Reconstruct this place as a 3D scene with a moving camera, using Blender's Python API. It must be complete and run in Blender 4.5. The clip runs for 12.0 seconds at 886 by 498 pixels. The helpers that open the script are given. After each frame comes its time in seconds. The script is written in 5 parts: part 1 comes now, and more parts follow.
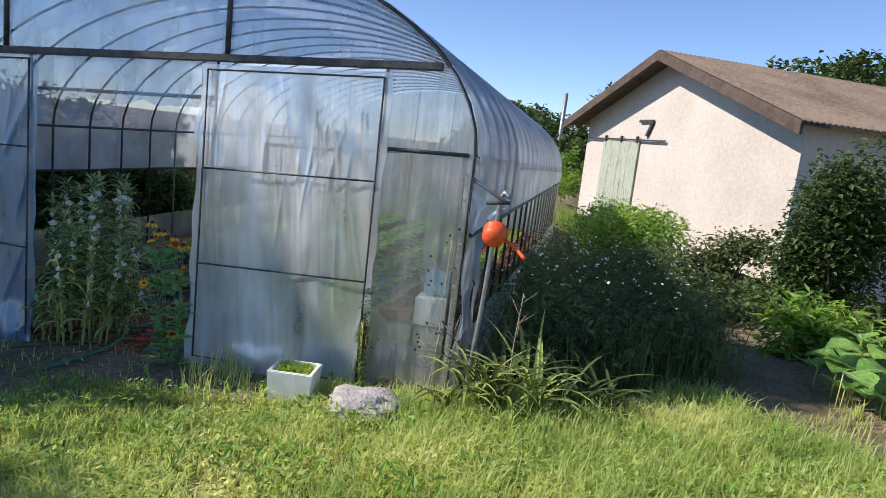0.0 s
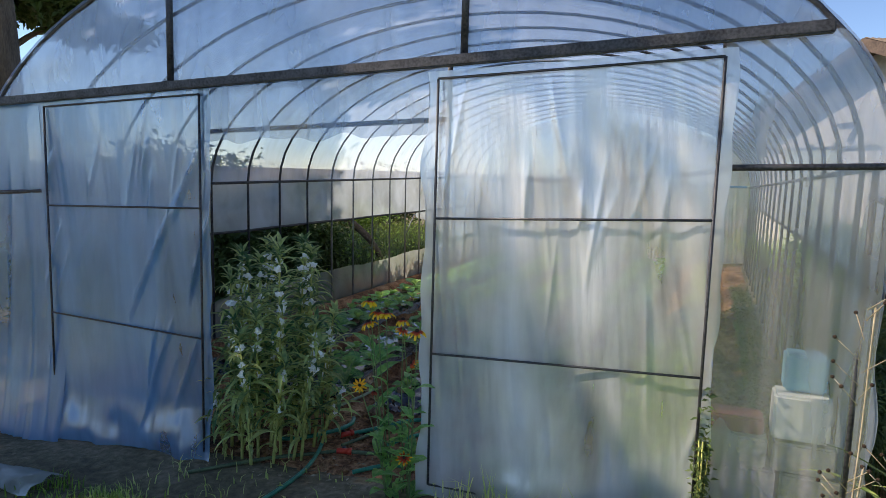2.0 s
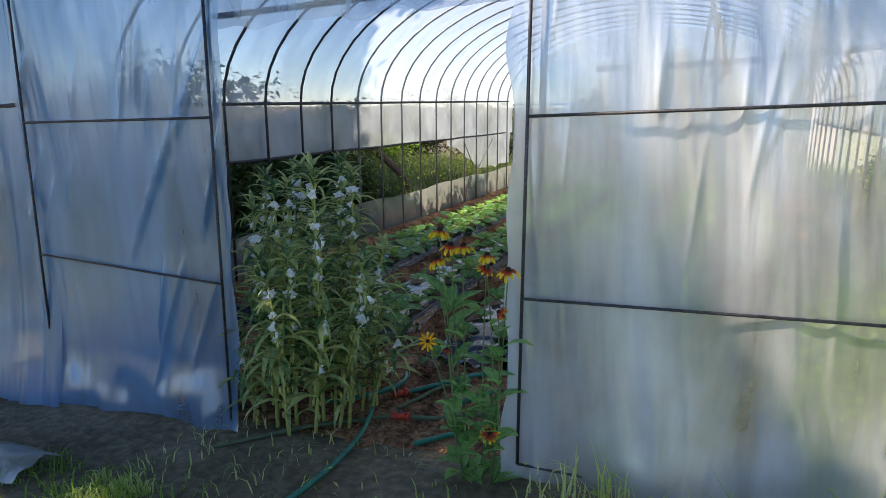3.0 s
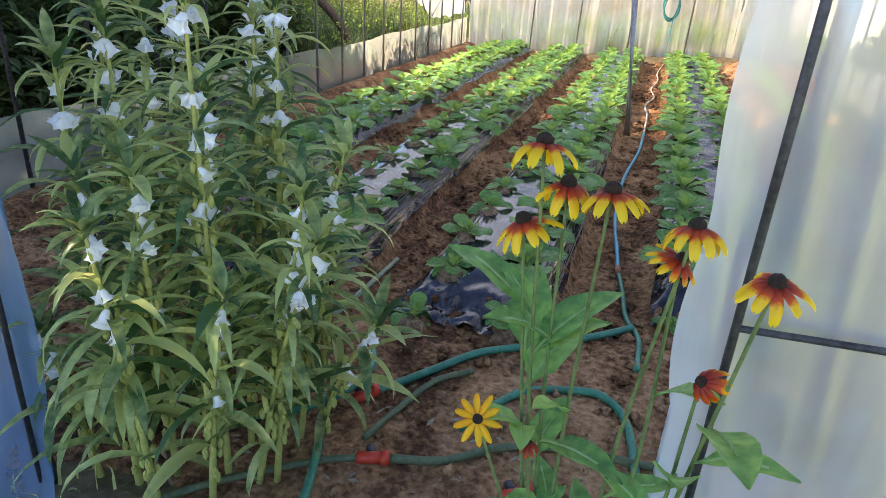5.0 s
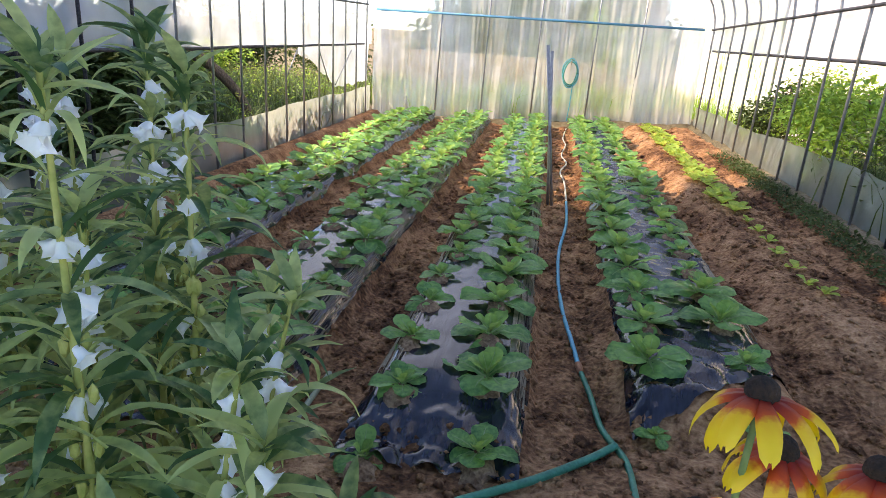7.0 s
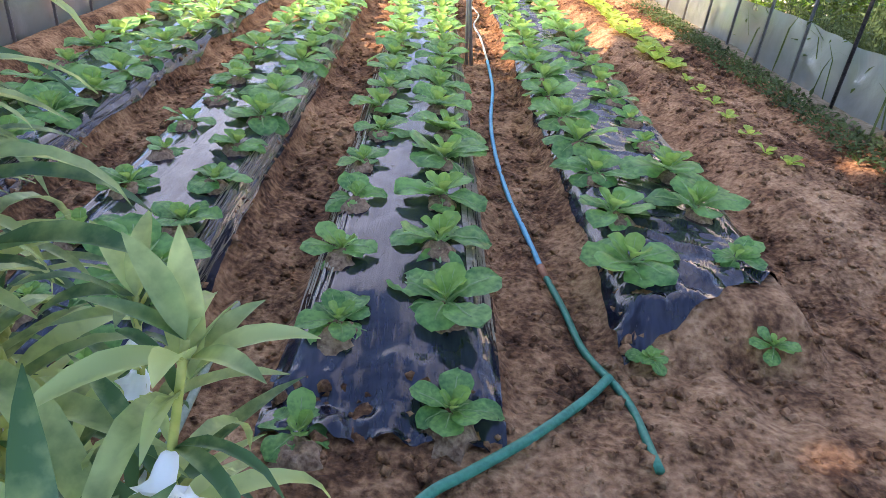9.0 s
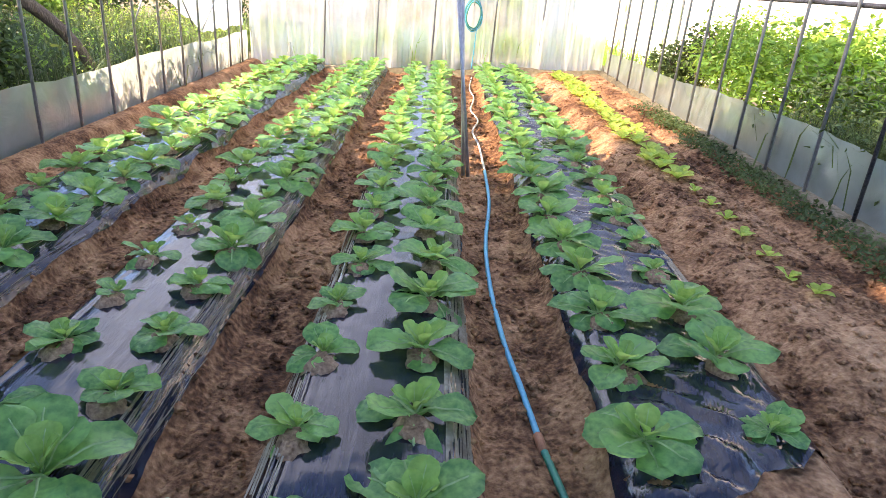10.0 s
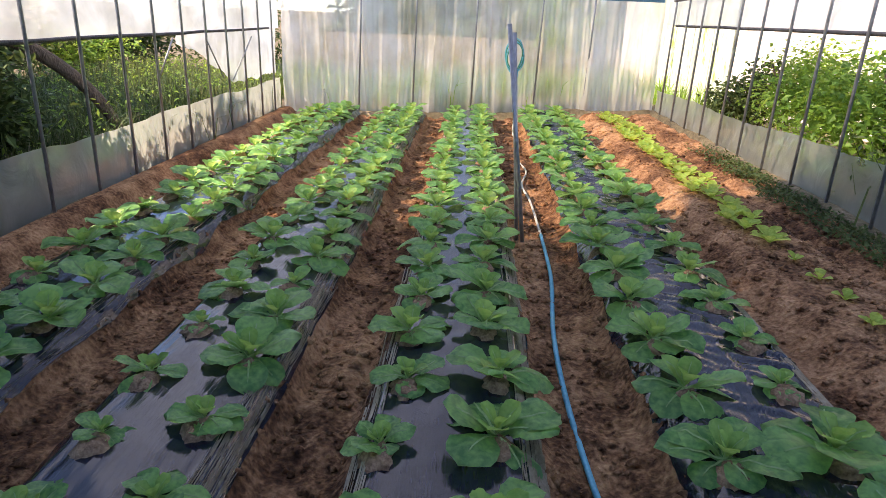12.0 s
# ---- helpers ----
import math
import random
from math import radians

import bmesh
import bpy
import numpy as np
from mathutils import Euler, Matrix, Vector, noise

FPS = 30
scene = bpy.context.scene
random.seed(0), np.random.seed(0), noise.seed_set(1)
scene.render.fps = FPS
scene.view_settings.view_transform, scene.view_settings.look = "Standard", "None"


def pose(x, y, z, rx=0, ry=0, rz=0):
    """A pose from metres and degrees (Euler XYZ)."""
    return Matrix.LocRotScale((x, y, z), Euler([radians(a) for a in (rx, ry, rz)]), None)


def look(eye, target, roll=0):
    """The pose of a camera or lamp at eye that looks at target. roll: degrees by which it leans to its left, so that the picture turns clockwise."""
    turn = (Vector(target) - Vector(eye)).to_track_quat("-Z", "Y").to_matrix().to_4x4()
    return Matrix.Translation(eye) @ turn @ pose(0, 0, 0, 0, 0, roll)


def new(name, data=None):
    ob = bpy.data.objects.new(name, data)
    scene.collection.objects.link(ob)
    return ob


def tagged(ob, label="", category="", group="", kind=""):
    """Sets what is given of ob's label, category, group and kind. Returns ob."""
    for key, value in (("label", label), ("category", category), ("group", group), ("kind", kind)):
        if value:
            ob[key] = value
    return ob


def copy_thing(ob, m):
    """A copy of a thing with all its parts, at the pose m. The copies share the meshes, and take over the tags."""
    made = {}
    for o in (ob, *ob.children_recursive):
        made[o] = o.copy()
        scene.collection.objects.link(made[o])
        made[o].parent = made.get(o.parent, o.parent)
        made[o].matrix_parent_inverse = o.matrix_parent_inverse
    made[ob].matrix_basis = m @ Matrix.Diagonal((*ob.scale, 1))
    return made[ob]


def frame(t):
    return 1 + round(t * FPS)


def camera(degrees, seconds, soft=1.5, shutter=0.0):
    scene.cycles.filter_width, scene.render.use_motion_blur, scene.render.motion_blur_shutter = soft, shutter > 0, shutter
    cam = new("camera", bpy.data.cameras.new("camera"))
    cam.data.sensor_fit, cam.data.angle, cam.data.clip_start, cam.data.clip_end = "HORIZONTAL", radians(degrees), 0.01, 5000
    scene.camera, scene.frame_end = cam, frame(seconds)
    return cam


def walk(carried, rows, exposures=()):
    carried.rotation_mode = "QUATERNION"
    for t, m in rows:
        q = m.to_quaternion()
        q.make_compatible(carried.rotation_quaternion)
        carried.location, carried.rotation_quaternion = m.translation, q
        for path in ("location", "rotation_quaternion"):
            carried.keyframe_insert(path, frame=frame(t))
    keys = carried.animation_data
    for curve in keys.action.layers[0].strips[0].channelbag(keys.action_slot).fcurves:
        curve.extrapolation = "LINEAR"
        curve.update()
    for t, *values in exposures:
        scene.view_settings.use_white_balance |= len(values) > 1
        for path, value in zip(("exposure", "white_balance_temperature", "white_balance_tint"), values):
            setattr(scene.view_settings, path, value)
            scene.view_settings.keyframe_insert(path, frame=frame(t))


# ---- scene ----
cam = camera(67.6, 12.0, soft=0.85)
METRES, EYE, TILT, LEAN, TURN = 7.0, 1.36, -0.4, -0.7, 12.2
ROWS = [
    (0.0, 0.0, 0.0, 0.0, 0.89, -8.77, -5.78),
    (0.5, -0.0446, 0.054, -0.011, 1.25, -9.12, -5.42),
    (1.0, -0.0869, 0.1099, -0.0132, 4.61, -9.84, -3.6),
    (1.5, -0.1341, 0.1641, -0.0145, 8.69, -7.94, -1.79),
    (2.0, -0.1687, 0.2148, -0.0163, 9.96, -6.18, -0.99),
    (2.5, -0.1965, 0.2741, -0.027, 13.78, -6.94, -0.12),
    (3.0, -0.2317, 0.3276, -0.0441, 11.25, -11.64, 0.39),
    (5.0, -0.313, 0.5603, -0.0785, 5.77, -23.37, -2.84),
    (5.5, -0.3308, 0.5939, -0.0802, 0.96, -22.18, 0.18),
    (6.0, -0.3324, 0.6079, -0.0762, -2.45, -20.32, -2.15),
    (6.5, -0.3371, 0.6158, -0.0732, -3.02, -17.44, -3.07),
    (8.5, -0.352, 0.6921, -0.0936, -8.62, -25.76, -3.72),
    (9.0, -0.3558, 0.7219, -0.0936, -12.59, -29.31, -4.37),
    (9.5, -0.3449, 0.749, -0.0929, -9.47, -28.0, -3.9),
    (10.0, -0.3279, 0.7767, -0.0824, -11.99, -21.94, -3.33),
    (10.5, -0.3265, 0.8016, -0.0796, -13.52, -19.69, -2.46),
    (11.0, -0.3361, 0.8265, -0.0775, -12.73, -19.72, -1.31),
    (11.5, -0.3324, 0.8453, -0.0781, -9.97, -19.93, -1.55),
    (12.0, -0.3243, 0.8732, -0.0774, -9.43, -19.12, -1.64),
]
walk(cam, [(t, pose(0, 0, EYE, TILT, LEAN, TURN) @ pose(METRES * x, METRES * y, METRES * z, 90 + pitch, roll, yaw)) for t, x, y, z, yaw, pitch, roll in ROWS],
     exposures=[(0.0, 0.4, 6600, 16), (2.0, 0.6, 7300, 15), (3.2, 0.95, 7500, 16), (4.8, 2.0, 8300, 20), (6.0, 2.1, 8200, 20), (6.7, 1.9, 8100, 20), (8.3, 2.15, 7800, 24), (9.5, 3.0, 7700, 26), (10.0, 2.7, 7900, 23), (10.5, 2.05, 7900, 23), (12.0, 1.7, 7800, 24)])

# ---- light ----
SUN_AZ, SUN_EL = radians(-107), radians(39)      # direction towards the sun, from +y turning to +x
world = bpy.data.worlds.new("sky")
scene.world = world
world.use_nodes = True
wn = world.node_tree.nodes
sky = wn.new("ShaderNodeTexSky")
sky.sky_type = "NISHITA"
sky.sun_disc = False
sky.sun_elevation = SUN_EL
sky.sun_rotation = SUN_AZ
sky.altitude = 2500
sky.dust_density, sky.air_density, sky.ozone_density = 0.0, 1.0, 5.0
world.node_tree.links.new(sky.outputs[0], wn["Background"].inputs[0])
wn["Background"].inputs[1].default_value = 0.14
sun = new("sun", bpy.data.lights.new("sun", "SUN"))
sun.data.energy, sun.data.angle, sun.data.color = 4.9, radians(0.6), (1.0, 0.91, 0.77)
to_sun = Vector((math.sin(SUN_AZ) * math.cos(SUN_EL), math.cos(SUN_AZ) * math.cos(SUN_EL), math.sin(SUN_EL)))
sun.matrix_world = look(to_sun * 60, (0, 0, 0))

# ---- materials ----
def principled(name):
    m = bpy.data.materials.new(name)
    m.use_nodes = True
    return m, m.node_tree.nodes, m.node_tree.links, m.node_tree.nodes["Principled BSDF"]


def mk(name, c1, c2, scale=8.0, rough=0.8, bump=0.3, fine=6.0, dist=0.01, metallic=0.0, rand=0.0, trans=0.0, c3=None, stretch=(1, 1, 1), spec=0.4):
    """A surface of two colours mixed by coarse and fine noise, with relief; rand varies it from object to object, trans lets light through thin leaves."""
    m, n, l, b = principled(name)
    tc = n.new("ShaderNodeTexCoord")
    mp = n.new("ShaderNodeMapping")
    mp.inputs["Scale"].default_value = stretch
    l.new(tc.outputs["Object"], mp.inputs[0])
    na, nb = n.new("ShaderNodeTexNoise"), n.new("ShaderNodeTexNoise")
    na.inputs["Scale"].default_value, nb.inputs["Scale"].default_value = scale, scale * fine
    na.inputs["Detail"].default_value, nb.inputs["Detail"].default_value = 4, 6
    l.new(mp.outputs[0], na.inputs["Vector"])
    l.new(mp.outputs[0], nb.inputs["Vector"])
    add = n.new("ShaderNodeMath")
    add.operation = "ADD"
    l.new(na.outputs["Fac"], add.inputs[0])
    l.new(nb.outputs["Fac"], add.inputs[1])
    fac = add.outputs[0]
    if rand:
        oi = n.new("ShaderNodeObjectInfo")
        ma = n.new("ShaderNodeMath")
        ma.operation = "MULTIPLY_ADD"
        ma.inputs[1].default_value, ma.inputs[2].default_value = rand, -rand / 2
        l.new(oi.outputs["Random"], ma.inputs[0])
        a2 = n.new("ShaderNodeMath")
        l.new(fac, a2.inputs[0])
        l.new(ma.outputs[0], a2.inputs[1])
        fac = a2.outputs[0]
    mr = n.new("ShaderNodeMapRange")
    mr.inputs["From Min"].default_value, mr.inputs["From Max"].default_value = 0.72, 1.28
    l.new(fac, mr.inputs["Value"])
    cr = n.new("ShaderNodeValToRGB")
    cr.color_ramp.elements[0].color, cr.color_ramp.elements[1].color = (*c1, 1), (*c2, 1)
    if c3:
        e = cr.color_ramp.elements.new(0.55)
        e.color = (*c3, 1)
    l.new(mr.outputs[0], cr.inputs[0])
    l.new(cr.outputs[0], b.inputs["Base Color"])
    b.inputs["Roughness"].default_value, b.inputs["Metallic"].default_value = rough, metallic
    b.inputs["Specular IOR Level"].default_value = spec
    bp = n.new("ShaderNodeBump")
    bp.inputs["Strength"].default_value, bp.inputs["Distance"].default_value = bump, dist
    l.new(fac, bp.inputs["Height"])
    l.new(bp.outputs[0], b.inputs["Normal"])
    if trans:
        t, mx = n.new("ShaderNodeBsdfTranslucent"), n.new("ShaderNodeMixShader")
        hs = n.new("ShaderNodeHueSaturation")
        hs.inputs["Value"].default_value, hs.inputs["Hue"].default_value = 2.1, 0.455
        l.new(cr.outputs[0], hs.inputs["Color"])
        l.new(hs.outputs[0], t.inputs[0])
        mx.inputs[0].default_value = trans
        l.new(b.outputs[0], mx.inputs[1])
        l.new(t.outputs[0], mx.inputs[2])
        l.new(mx.outputs[0], n["Material Output"].inputs[0])
    return m


def film(name, tint, clear, haze, scale=2.0, stretch=(1, 1, 1), gloss=0.12, rough=0.22, bump=0.25, dirt=(0.5, 0.47, 0.36), dirty=0.3, back=0.42):
    """Thin polythene: part of the light goes straight on, part is scattered through or back, and a little is mirrored."""
    m, n, l, b = principled(name)
    n.remove(b)
    tc, mp = n.new("ShaderNodeTexCoord"), n.new("ShaderNodeMapping")
    mp.inputs["Scale"].default_value = stretch
    l.new(tc.outputs["Object"], mp.inputs[0])
    no = n.new("ShaderNodeTexNoise")
    no.inputs["Scale"].default_value, no.inputs["Detail"].default_value, no.inputs["Distortion"].default_value = scale, 7, 0.6
    l.new(mp.outputs[0], no.inputs["Vector"])
    n2 = n.new("ShaderNodeTexNoise")
    n2.inputs["Scale"].default_value, n2.inputs["Detail"].default_value = 1.3, 5
    l.new(tc.outputs["Object"], n2.inputs["Vector"])
    mr = n.new("ShaderNodeMapRange")
    mr.inputs["From Min"].default_value, mr.inputs["From Max"].default_value = 0.3, 0.7
    mr.inputs["To Min"].default_value, mr.inputs["To Max"].default_value = clear - haze, clear + haze
    half = n.new("ShaderNodeMix")
    half.inputs[0].default_value = 0.45
    l.new(no.outputs["Fac"], half.inputs[2])
    l.new(n2.outputs["Fac"], half.inputs[3])
    l.new(half.outputs[0], mr.inputs["Value"])
    cd = n.new("ShaderNodeMapRange")
    cd.inputs["From Min"].default_value, cd.inputs["From Max"].default_value, cd.inputs["To Max"].default_value = 0.45, 0.75, dirty
    l.new(n2.outputs["Fac"], cd.inputs["Value"])
    mc = n.new("ShaderNodeMix")
    mc.data_type = "RGBA"
    mc.inputs[6].default_value, mc.inputs[7].default_value = (*tint, 1), (*dirt, 1)
    l.new(cd.outputs[0], mc.inputs[0])
    tr, tl, df, gl = (n.new("ShaderNodeBsdf" + k) for k in ("Transparent", "Translucent", "Diffuse", "Glossy"))
    tr.inputs[0].default_value = (0.96, 0.97, 0.98, 1)
    for s in (tl, df):
        l.new(mc.outputs[2], s.inputs[0])
    gl.inputs["Roughness"].default_value = rough
    gl.inputs[0].default_value = (0.9, 0.93, 0.97, 1)
    bp = n.new("ShaderNodeBump")
    bp.inputs["Strength"].default_value, bp.inputs["Distance"].default_value = bump, 0.03
    l.new(no.outputs["Fac"], bp.inputs["Height"])
    for s in (tl, df, gl):
        l.new(bp.outputs[0], s.inputs["Normal"])
    m1, m2, m3 = (n.new("ShaderNodeMixShader") for _ in range(3))
    m1.inputs[0].default_value = back
    l.new(tl.outputs[0], m1.inputs[1])
    l.new(df.outputs[0], m1.inputs[2])
    l.new(mr.outputs[0], m2.inputs[0])
    l.new(m1.outputs[0], m2.inputs[1])
    l.new(tr.outputs[0], m2.inputs[2])
    m3.inputs[0].default_value = gloss
    l.new(m2.outputs[0], m3.inputs[1])
    l.new(gl.outputs[0], m3.inputs[2])
    l.new(m3.outputs[0], n["Material Output"].inputs[0])
    return m


def soil_mat():
    """Reddish loam: damp dark patches, dry crust, crumbs and fine grain."""
    m, n, l, b = principled("soil")
    tc = n.new("ShaderNodeTexCoord")
    fac = None
    for scale, detail, weight, stretch in ((1.3, 3, 0.75, (1.5, 0.6, 1)), (7.0, 6, 0.8, (1, 0.8, 1)), (42.0, 6, 0.75, (1, 1, 1))):
        mp, no, ma = n.new("ShaderNodeMapping"), n.new("ShaderNodeTexNoise"), n.new("ShaderNodeMath")
        mp.inputs["Scale"].default_value = stretch
        l.new(tc.outputs["Object"], mp.inputs[0])
        l.new(mp.outputs[0], no.inputs["Vector"])
        no.inputs["Scale"].default_value, no.inputs["Detail"].default_value = scale, detail
        ma.operation = "MULTIPLY_ADD"
        ma.inputs[1].default_value, ma.inputs[2].default_value = weight, 0.0
        l.new(no.outputs["Fac"], ma.inputs[0])
        if fac:
            l.new(fac, ma.inputs[2])
        fac = ma.outputs[0]
    mr, cr = n.new("ShaderNodeMapRange"), n.new("ShaderNodeValToRGB")
    mr.inputs["From Min"].default_value, mr.inputs["From Max"].default_value = 0.86, 1.44
    l.new(fac, mr.inputs["Value"])
    e = cr.color_ramp.elements
    e[0].color, e[1].color = (0.05, 0.021, 0.01, 1), (0.6, 0.345, 0.185, 1)
    for at, c in ((0.3, (0.155, 0.07, 0.033, 1)), (0.62, (0.37, 0.19, 0.094, 1))):
        q = e.new(at)
        q.color = c
    l.new(mr.outputs[0], cr.inputs[0])
    l.new(cr.outputs[0], b.inputs["Base Color"])
    b.inputs["Roughness"].default_value, b.inputs["Specular IOR Level"].default_value = 0.93, 0.25
    bp = n.new("ShaderNodeBump")
    bp.inputs["Strength"].default_value, bp.inputs["Distance"].default_value = 1.0, 0.035
    l.new(fac, bp.inputs["Height"])
    l.new(bp.outputs[0], b.inputs["Normal"])
    return m


SOIL = soil_mat()
LAWN = mk("lawn_soil", (0.11, 0.13, 0.04), (0.42, 0.4, 0.17), 2.2, 0.95, 0.8, 16, 0.03, c3=(0.18, 0.2, 0.065))
DIRT = mk("dry_dirt", (0.08, 0.065, 0.04), (0.28, 0.22, 0.15), 1.5, 0.95, 0.8, 14, 0.03, c3=(0.17, 0.14, 0.08))
MULCH = mk("black_mulch_film", (0.008, 0.01, 0.018), (0.02, 0.024, 0.042), 2.4, 0.08, 0.2, 7, 0.006, stretch=(5.0, 0.6, 1), spec=0.55)
STRAW = mk("dry_soil_on_film", (0.14, 0.075, 0.04), (0.44, 0.28, 0.17), 28, 0.95, 0.8, 3, 0.01)
CAB = mk("cabbage_leaf", (0.06, 0.22, 0.065), (0.2, 0.45, 0.125), 11, 0.36, 0.5, 4, 0.006, rand=0.35, trans=0.38)
RIB = mk("cabbage_rib", (0.2, 0.38, 0.12), (0.36, 0.52, 0.24), 12, 0.5, 0.2, 4, 0.003, trans=0.2)
CAB_HEART = mk("cabbage_heart_leaf", (0.12, 0.3, 0.065), (0.26, 0.46, 0.12), 9, 0.42, 0.5, 5, 0.006, rand=0.3, trans=0.35)
LETT = mk("lettuce_leaf", (0.2, 0.37, 0.05), (0.38, 0.54, 0.12), 14, 0.5, 0.5, 4, 0.006, rand=0.3, trans=0.4)
SES = mk("sesame_leaf", (0.045, 0.125, 0.045), (0.42, 0.51, 0.2), 7, 0.36, 0.3, 5, 0.004, rand=0.8, trans=0.38)
SES_STEM = mk("sesame_stem", (0.3, 0.34, 0.08), (0.5, 0.48, 0.15), 20, 0.6, 0.2, 3, 0.003)
STALK = mk("green_stalk", (0.07, 0.13, 0.04), (0.18, 0.24, 0.09), 20, 0.6, 0.2, 3, 0.003)
PETAL_W = mk("white_petal", (0.75, 0.75, 0.78), (0.9, 0.9, 0.92), 30, 0.6, 0.2, 3, 0.002, trans=0.3)
PETAL_Y = mk("yellow_petal", (0.75, 0.36, 0.008), (0.9, 0.56, 0.02), 30, 0.55, 0.2, 3, 0.002, trans=0.25, rand=0.3)
PETAL_R = mk("orange_red_petal", (0.5, 0.06, 0.01), (0.75, 0.2, 0.015), 40, 0.55, 0.2, 3, 0.002, trans=0.2)
def petal_mat():
    """Red-brown at the heart, running out to yellow."""
    m, n, l, b = principled("coneflower_petal")
    tc, sx, no = n.new("ShaderNodeTexCoord"), n.new("ShaderNodeVectorMath"), n.new("ShaderNodeTexNoise")
    sx.operation = "LENGTH"
    l.new(tc.outputs["Object"], sx.inputs[0])
    no.inputs["Scale"].default_value, no.inputs["Detail"].default_value = 130, 3
    l.new(tc.outputs["Object"], no.inputs["Vector"])
    ma = n.new("ShaderNodeMath")
    ma.operation = "MULTIPLY_ADD"
    ma.inputs[1].default_value = 0.016
    l.new(no.outputs["Fac"], ma.inputs[0])
    l.new(sx.outputs["Value"], ma.inputs[2])
    mr, cr = n.new("ShaderNodeMapRange"), n.new("ShaderNodeValToRGB")
    mr.inputs["From Min"].default_value, mr.inputs["From Max"].default_value = 0.023, 0.056
    l.new(ma.outputs[0], mr.inputs["Value"])
    e = cr.color_ramp.elements
    e[0].color, e[1].color = (0.34, 0.02, 0.006, 1), (0.92, 0.6, 0.015, 1)
    q = e.new(0.4)
    q.color = (0.68, 0.085, 0.006, 1)
    q = e.new(0.6)
    q.color = (0.9, 0.5, 0.012, 1)
    l.new(mr.outputs[0], cr.inputs[0])
    l.new(cr.outputs[0], b.inputs["Base Color"])
    b.inputs["Roughness"].default_value = 0.5
    t, mx = n.new("ShaderNodeBsdfTranslucent"), n.new("ShaderNodeMixShader")
    l.new(cr.outputs[0], t.inputs[0])
    mx.inputs[0].default_value = 0.25
    l.new(b.outputs[0], mx.inputs[1])
    l.new(t.outputs[0], mx.inputs[2])
    l.new(mx.outputs[0], n["Material Output"].inputs[0])
    return m


PETAL_CONE = petal_mat()
CONE = mk("flower_cone", (0.012, 0.008, 0.006), (0.05, 0.025, 0.012), 120, 0.9, 0.8, 3, 0.004)
GRASS = mk("lawn_grass", (0.15, 0.27, 0.06), (0.54, 0.58, 0.27), 1.2, 0.6, 0.1, 20, 0.002, trans=0.42, c3=(0.34, 0.45, 0.14))
WEED = mk("dark_weeds", (0.028, 0.06, 0.018), (0.11, 0.165, 0.05), 2.0, 0.6, 0.1, 12, 0.002, trans=0.25)
BUSH = mk("bright_bush_leaf", (0.06, 0.17, 0.025), (0.24, 0.42, 0.07), 1.5, 0.5, 0.1, 14, 0.002, trans=0.35)
TREE = mk("tree_leaf", (0.025, 0.055, 0.015), (0.08, 0.14, 0.035), 0.9, 0.6, 0.1, 12, 0.002, trans=0.15)
BARK = mk("bark", (0.09, 0.065, 0.05), (0.2, 0.15, 0.11), 6, 0.95, 0.9, 6, 0.03, stretch=(3, 3, 0.6))
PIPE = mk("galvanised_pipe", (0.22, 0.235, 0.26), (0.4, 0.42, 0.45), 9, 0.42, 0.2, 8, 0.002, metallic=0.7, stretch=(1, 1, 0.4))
DARKPIPE = mk("dark_grey_pipe", (0.03, 0.03, 0.035), (0.1, 0.1, 0.11), 9, 0.55, 0.3, 8, 0.003, metallic=0.5)
BLUEBAR = mk("blue_painted_bar", (0.05, 0.22, 0.4), (0.1, 0.35, 0.55), 9, 0.5, 0.2, 6, 0.002)
HOSE_G = mk("green_hose", (0.01, 0.16, 0.1), (0.03, 0.28, 0.18), 14, 0.4, 0.2, 6, 0.002)
HOSE_B = mk("blue_hose", (0.03, 0.3, 0.45), (0.1, 0.48, 0.62), 10, 0.4, 0.2, 6, 0.002)
HOSE_W = mk("faded_hose", (0.4, 0.4, 0.36), (0.6, 0.58, 0.5), 10, 0.6, 0.2, 6, 0.002)
RED = mk("red_plastic", (0.5, 0.03, 0.02), (0.7, 0.07, 0.03), 9, 0.4, 0.2, 5, 0.002)
ORANGE = mk("orange_red_plastic", (0.65, 0.07, 0.02), (0.8, 0.12, 0.03), 9, 0.45, 0.2, 5, 0.002)
TWIG = mk("dry_twig", (0.25, 0.2, 0.13), (0.42, 0.36, 0.26), 15, 0.9, 0.5, 4, 0.004)
VINE = mk("pumpkin_leaf", (0.07, 0.19, 0.04), (0.24, 0.45, 0.11), 5, 0.5, 0.5, 5, 0.006, rand=0.4, trans=0.3)
FOAM = mk("white_foam", (0.68, 0.68, 0.62), (0.86, 0.86, 0.82), 12, 0.85, 0.4, 8, 0.004)
SACKM = mk("grey_sack", (0.27, 0.265, 0.27), (0.46, 0.45, 0.44), 5, 0.8, 0.8, 8, 0.02)
PLASTER = mk("cream_plaster", (0.46, 0.425, 0.39), (0.6, 0.56, 0.52), 0.8, 0.9, 0.3, 18, 0.004)
ROOF = mk("brown_roof_sheet", (0.12, 0.09, 0.07), (0.25, 0.2, 0.15), 0.8, 0.85, 0.4, 12, 0.01, stretch=(1, 1, 1))
TRIMM = mk("roof_edge_wood", (0.05, 0.035, 0.03), (0.13, 0.095, 0.075), 5, 0.8, 0.3, 6, 0.004)
DOORM = mk("mossy_white_boards", (0.24, 0.28, 0.2), (0.16, 0.24, 0.06), 1.2, 0.8, 0.4, 7, 0.004, c3=(0.4, 0.44, 0.4), stretch=(4, 4, 0.7))
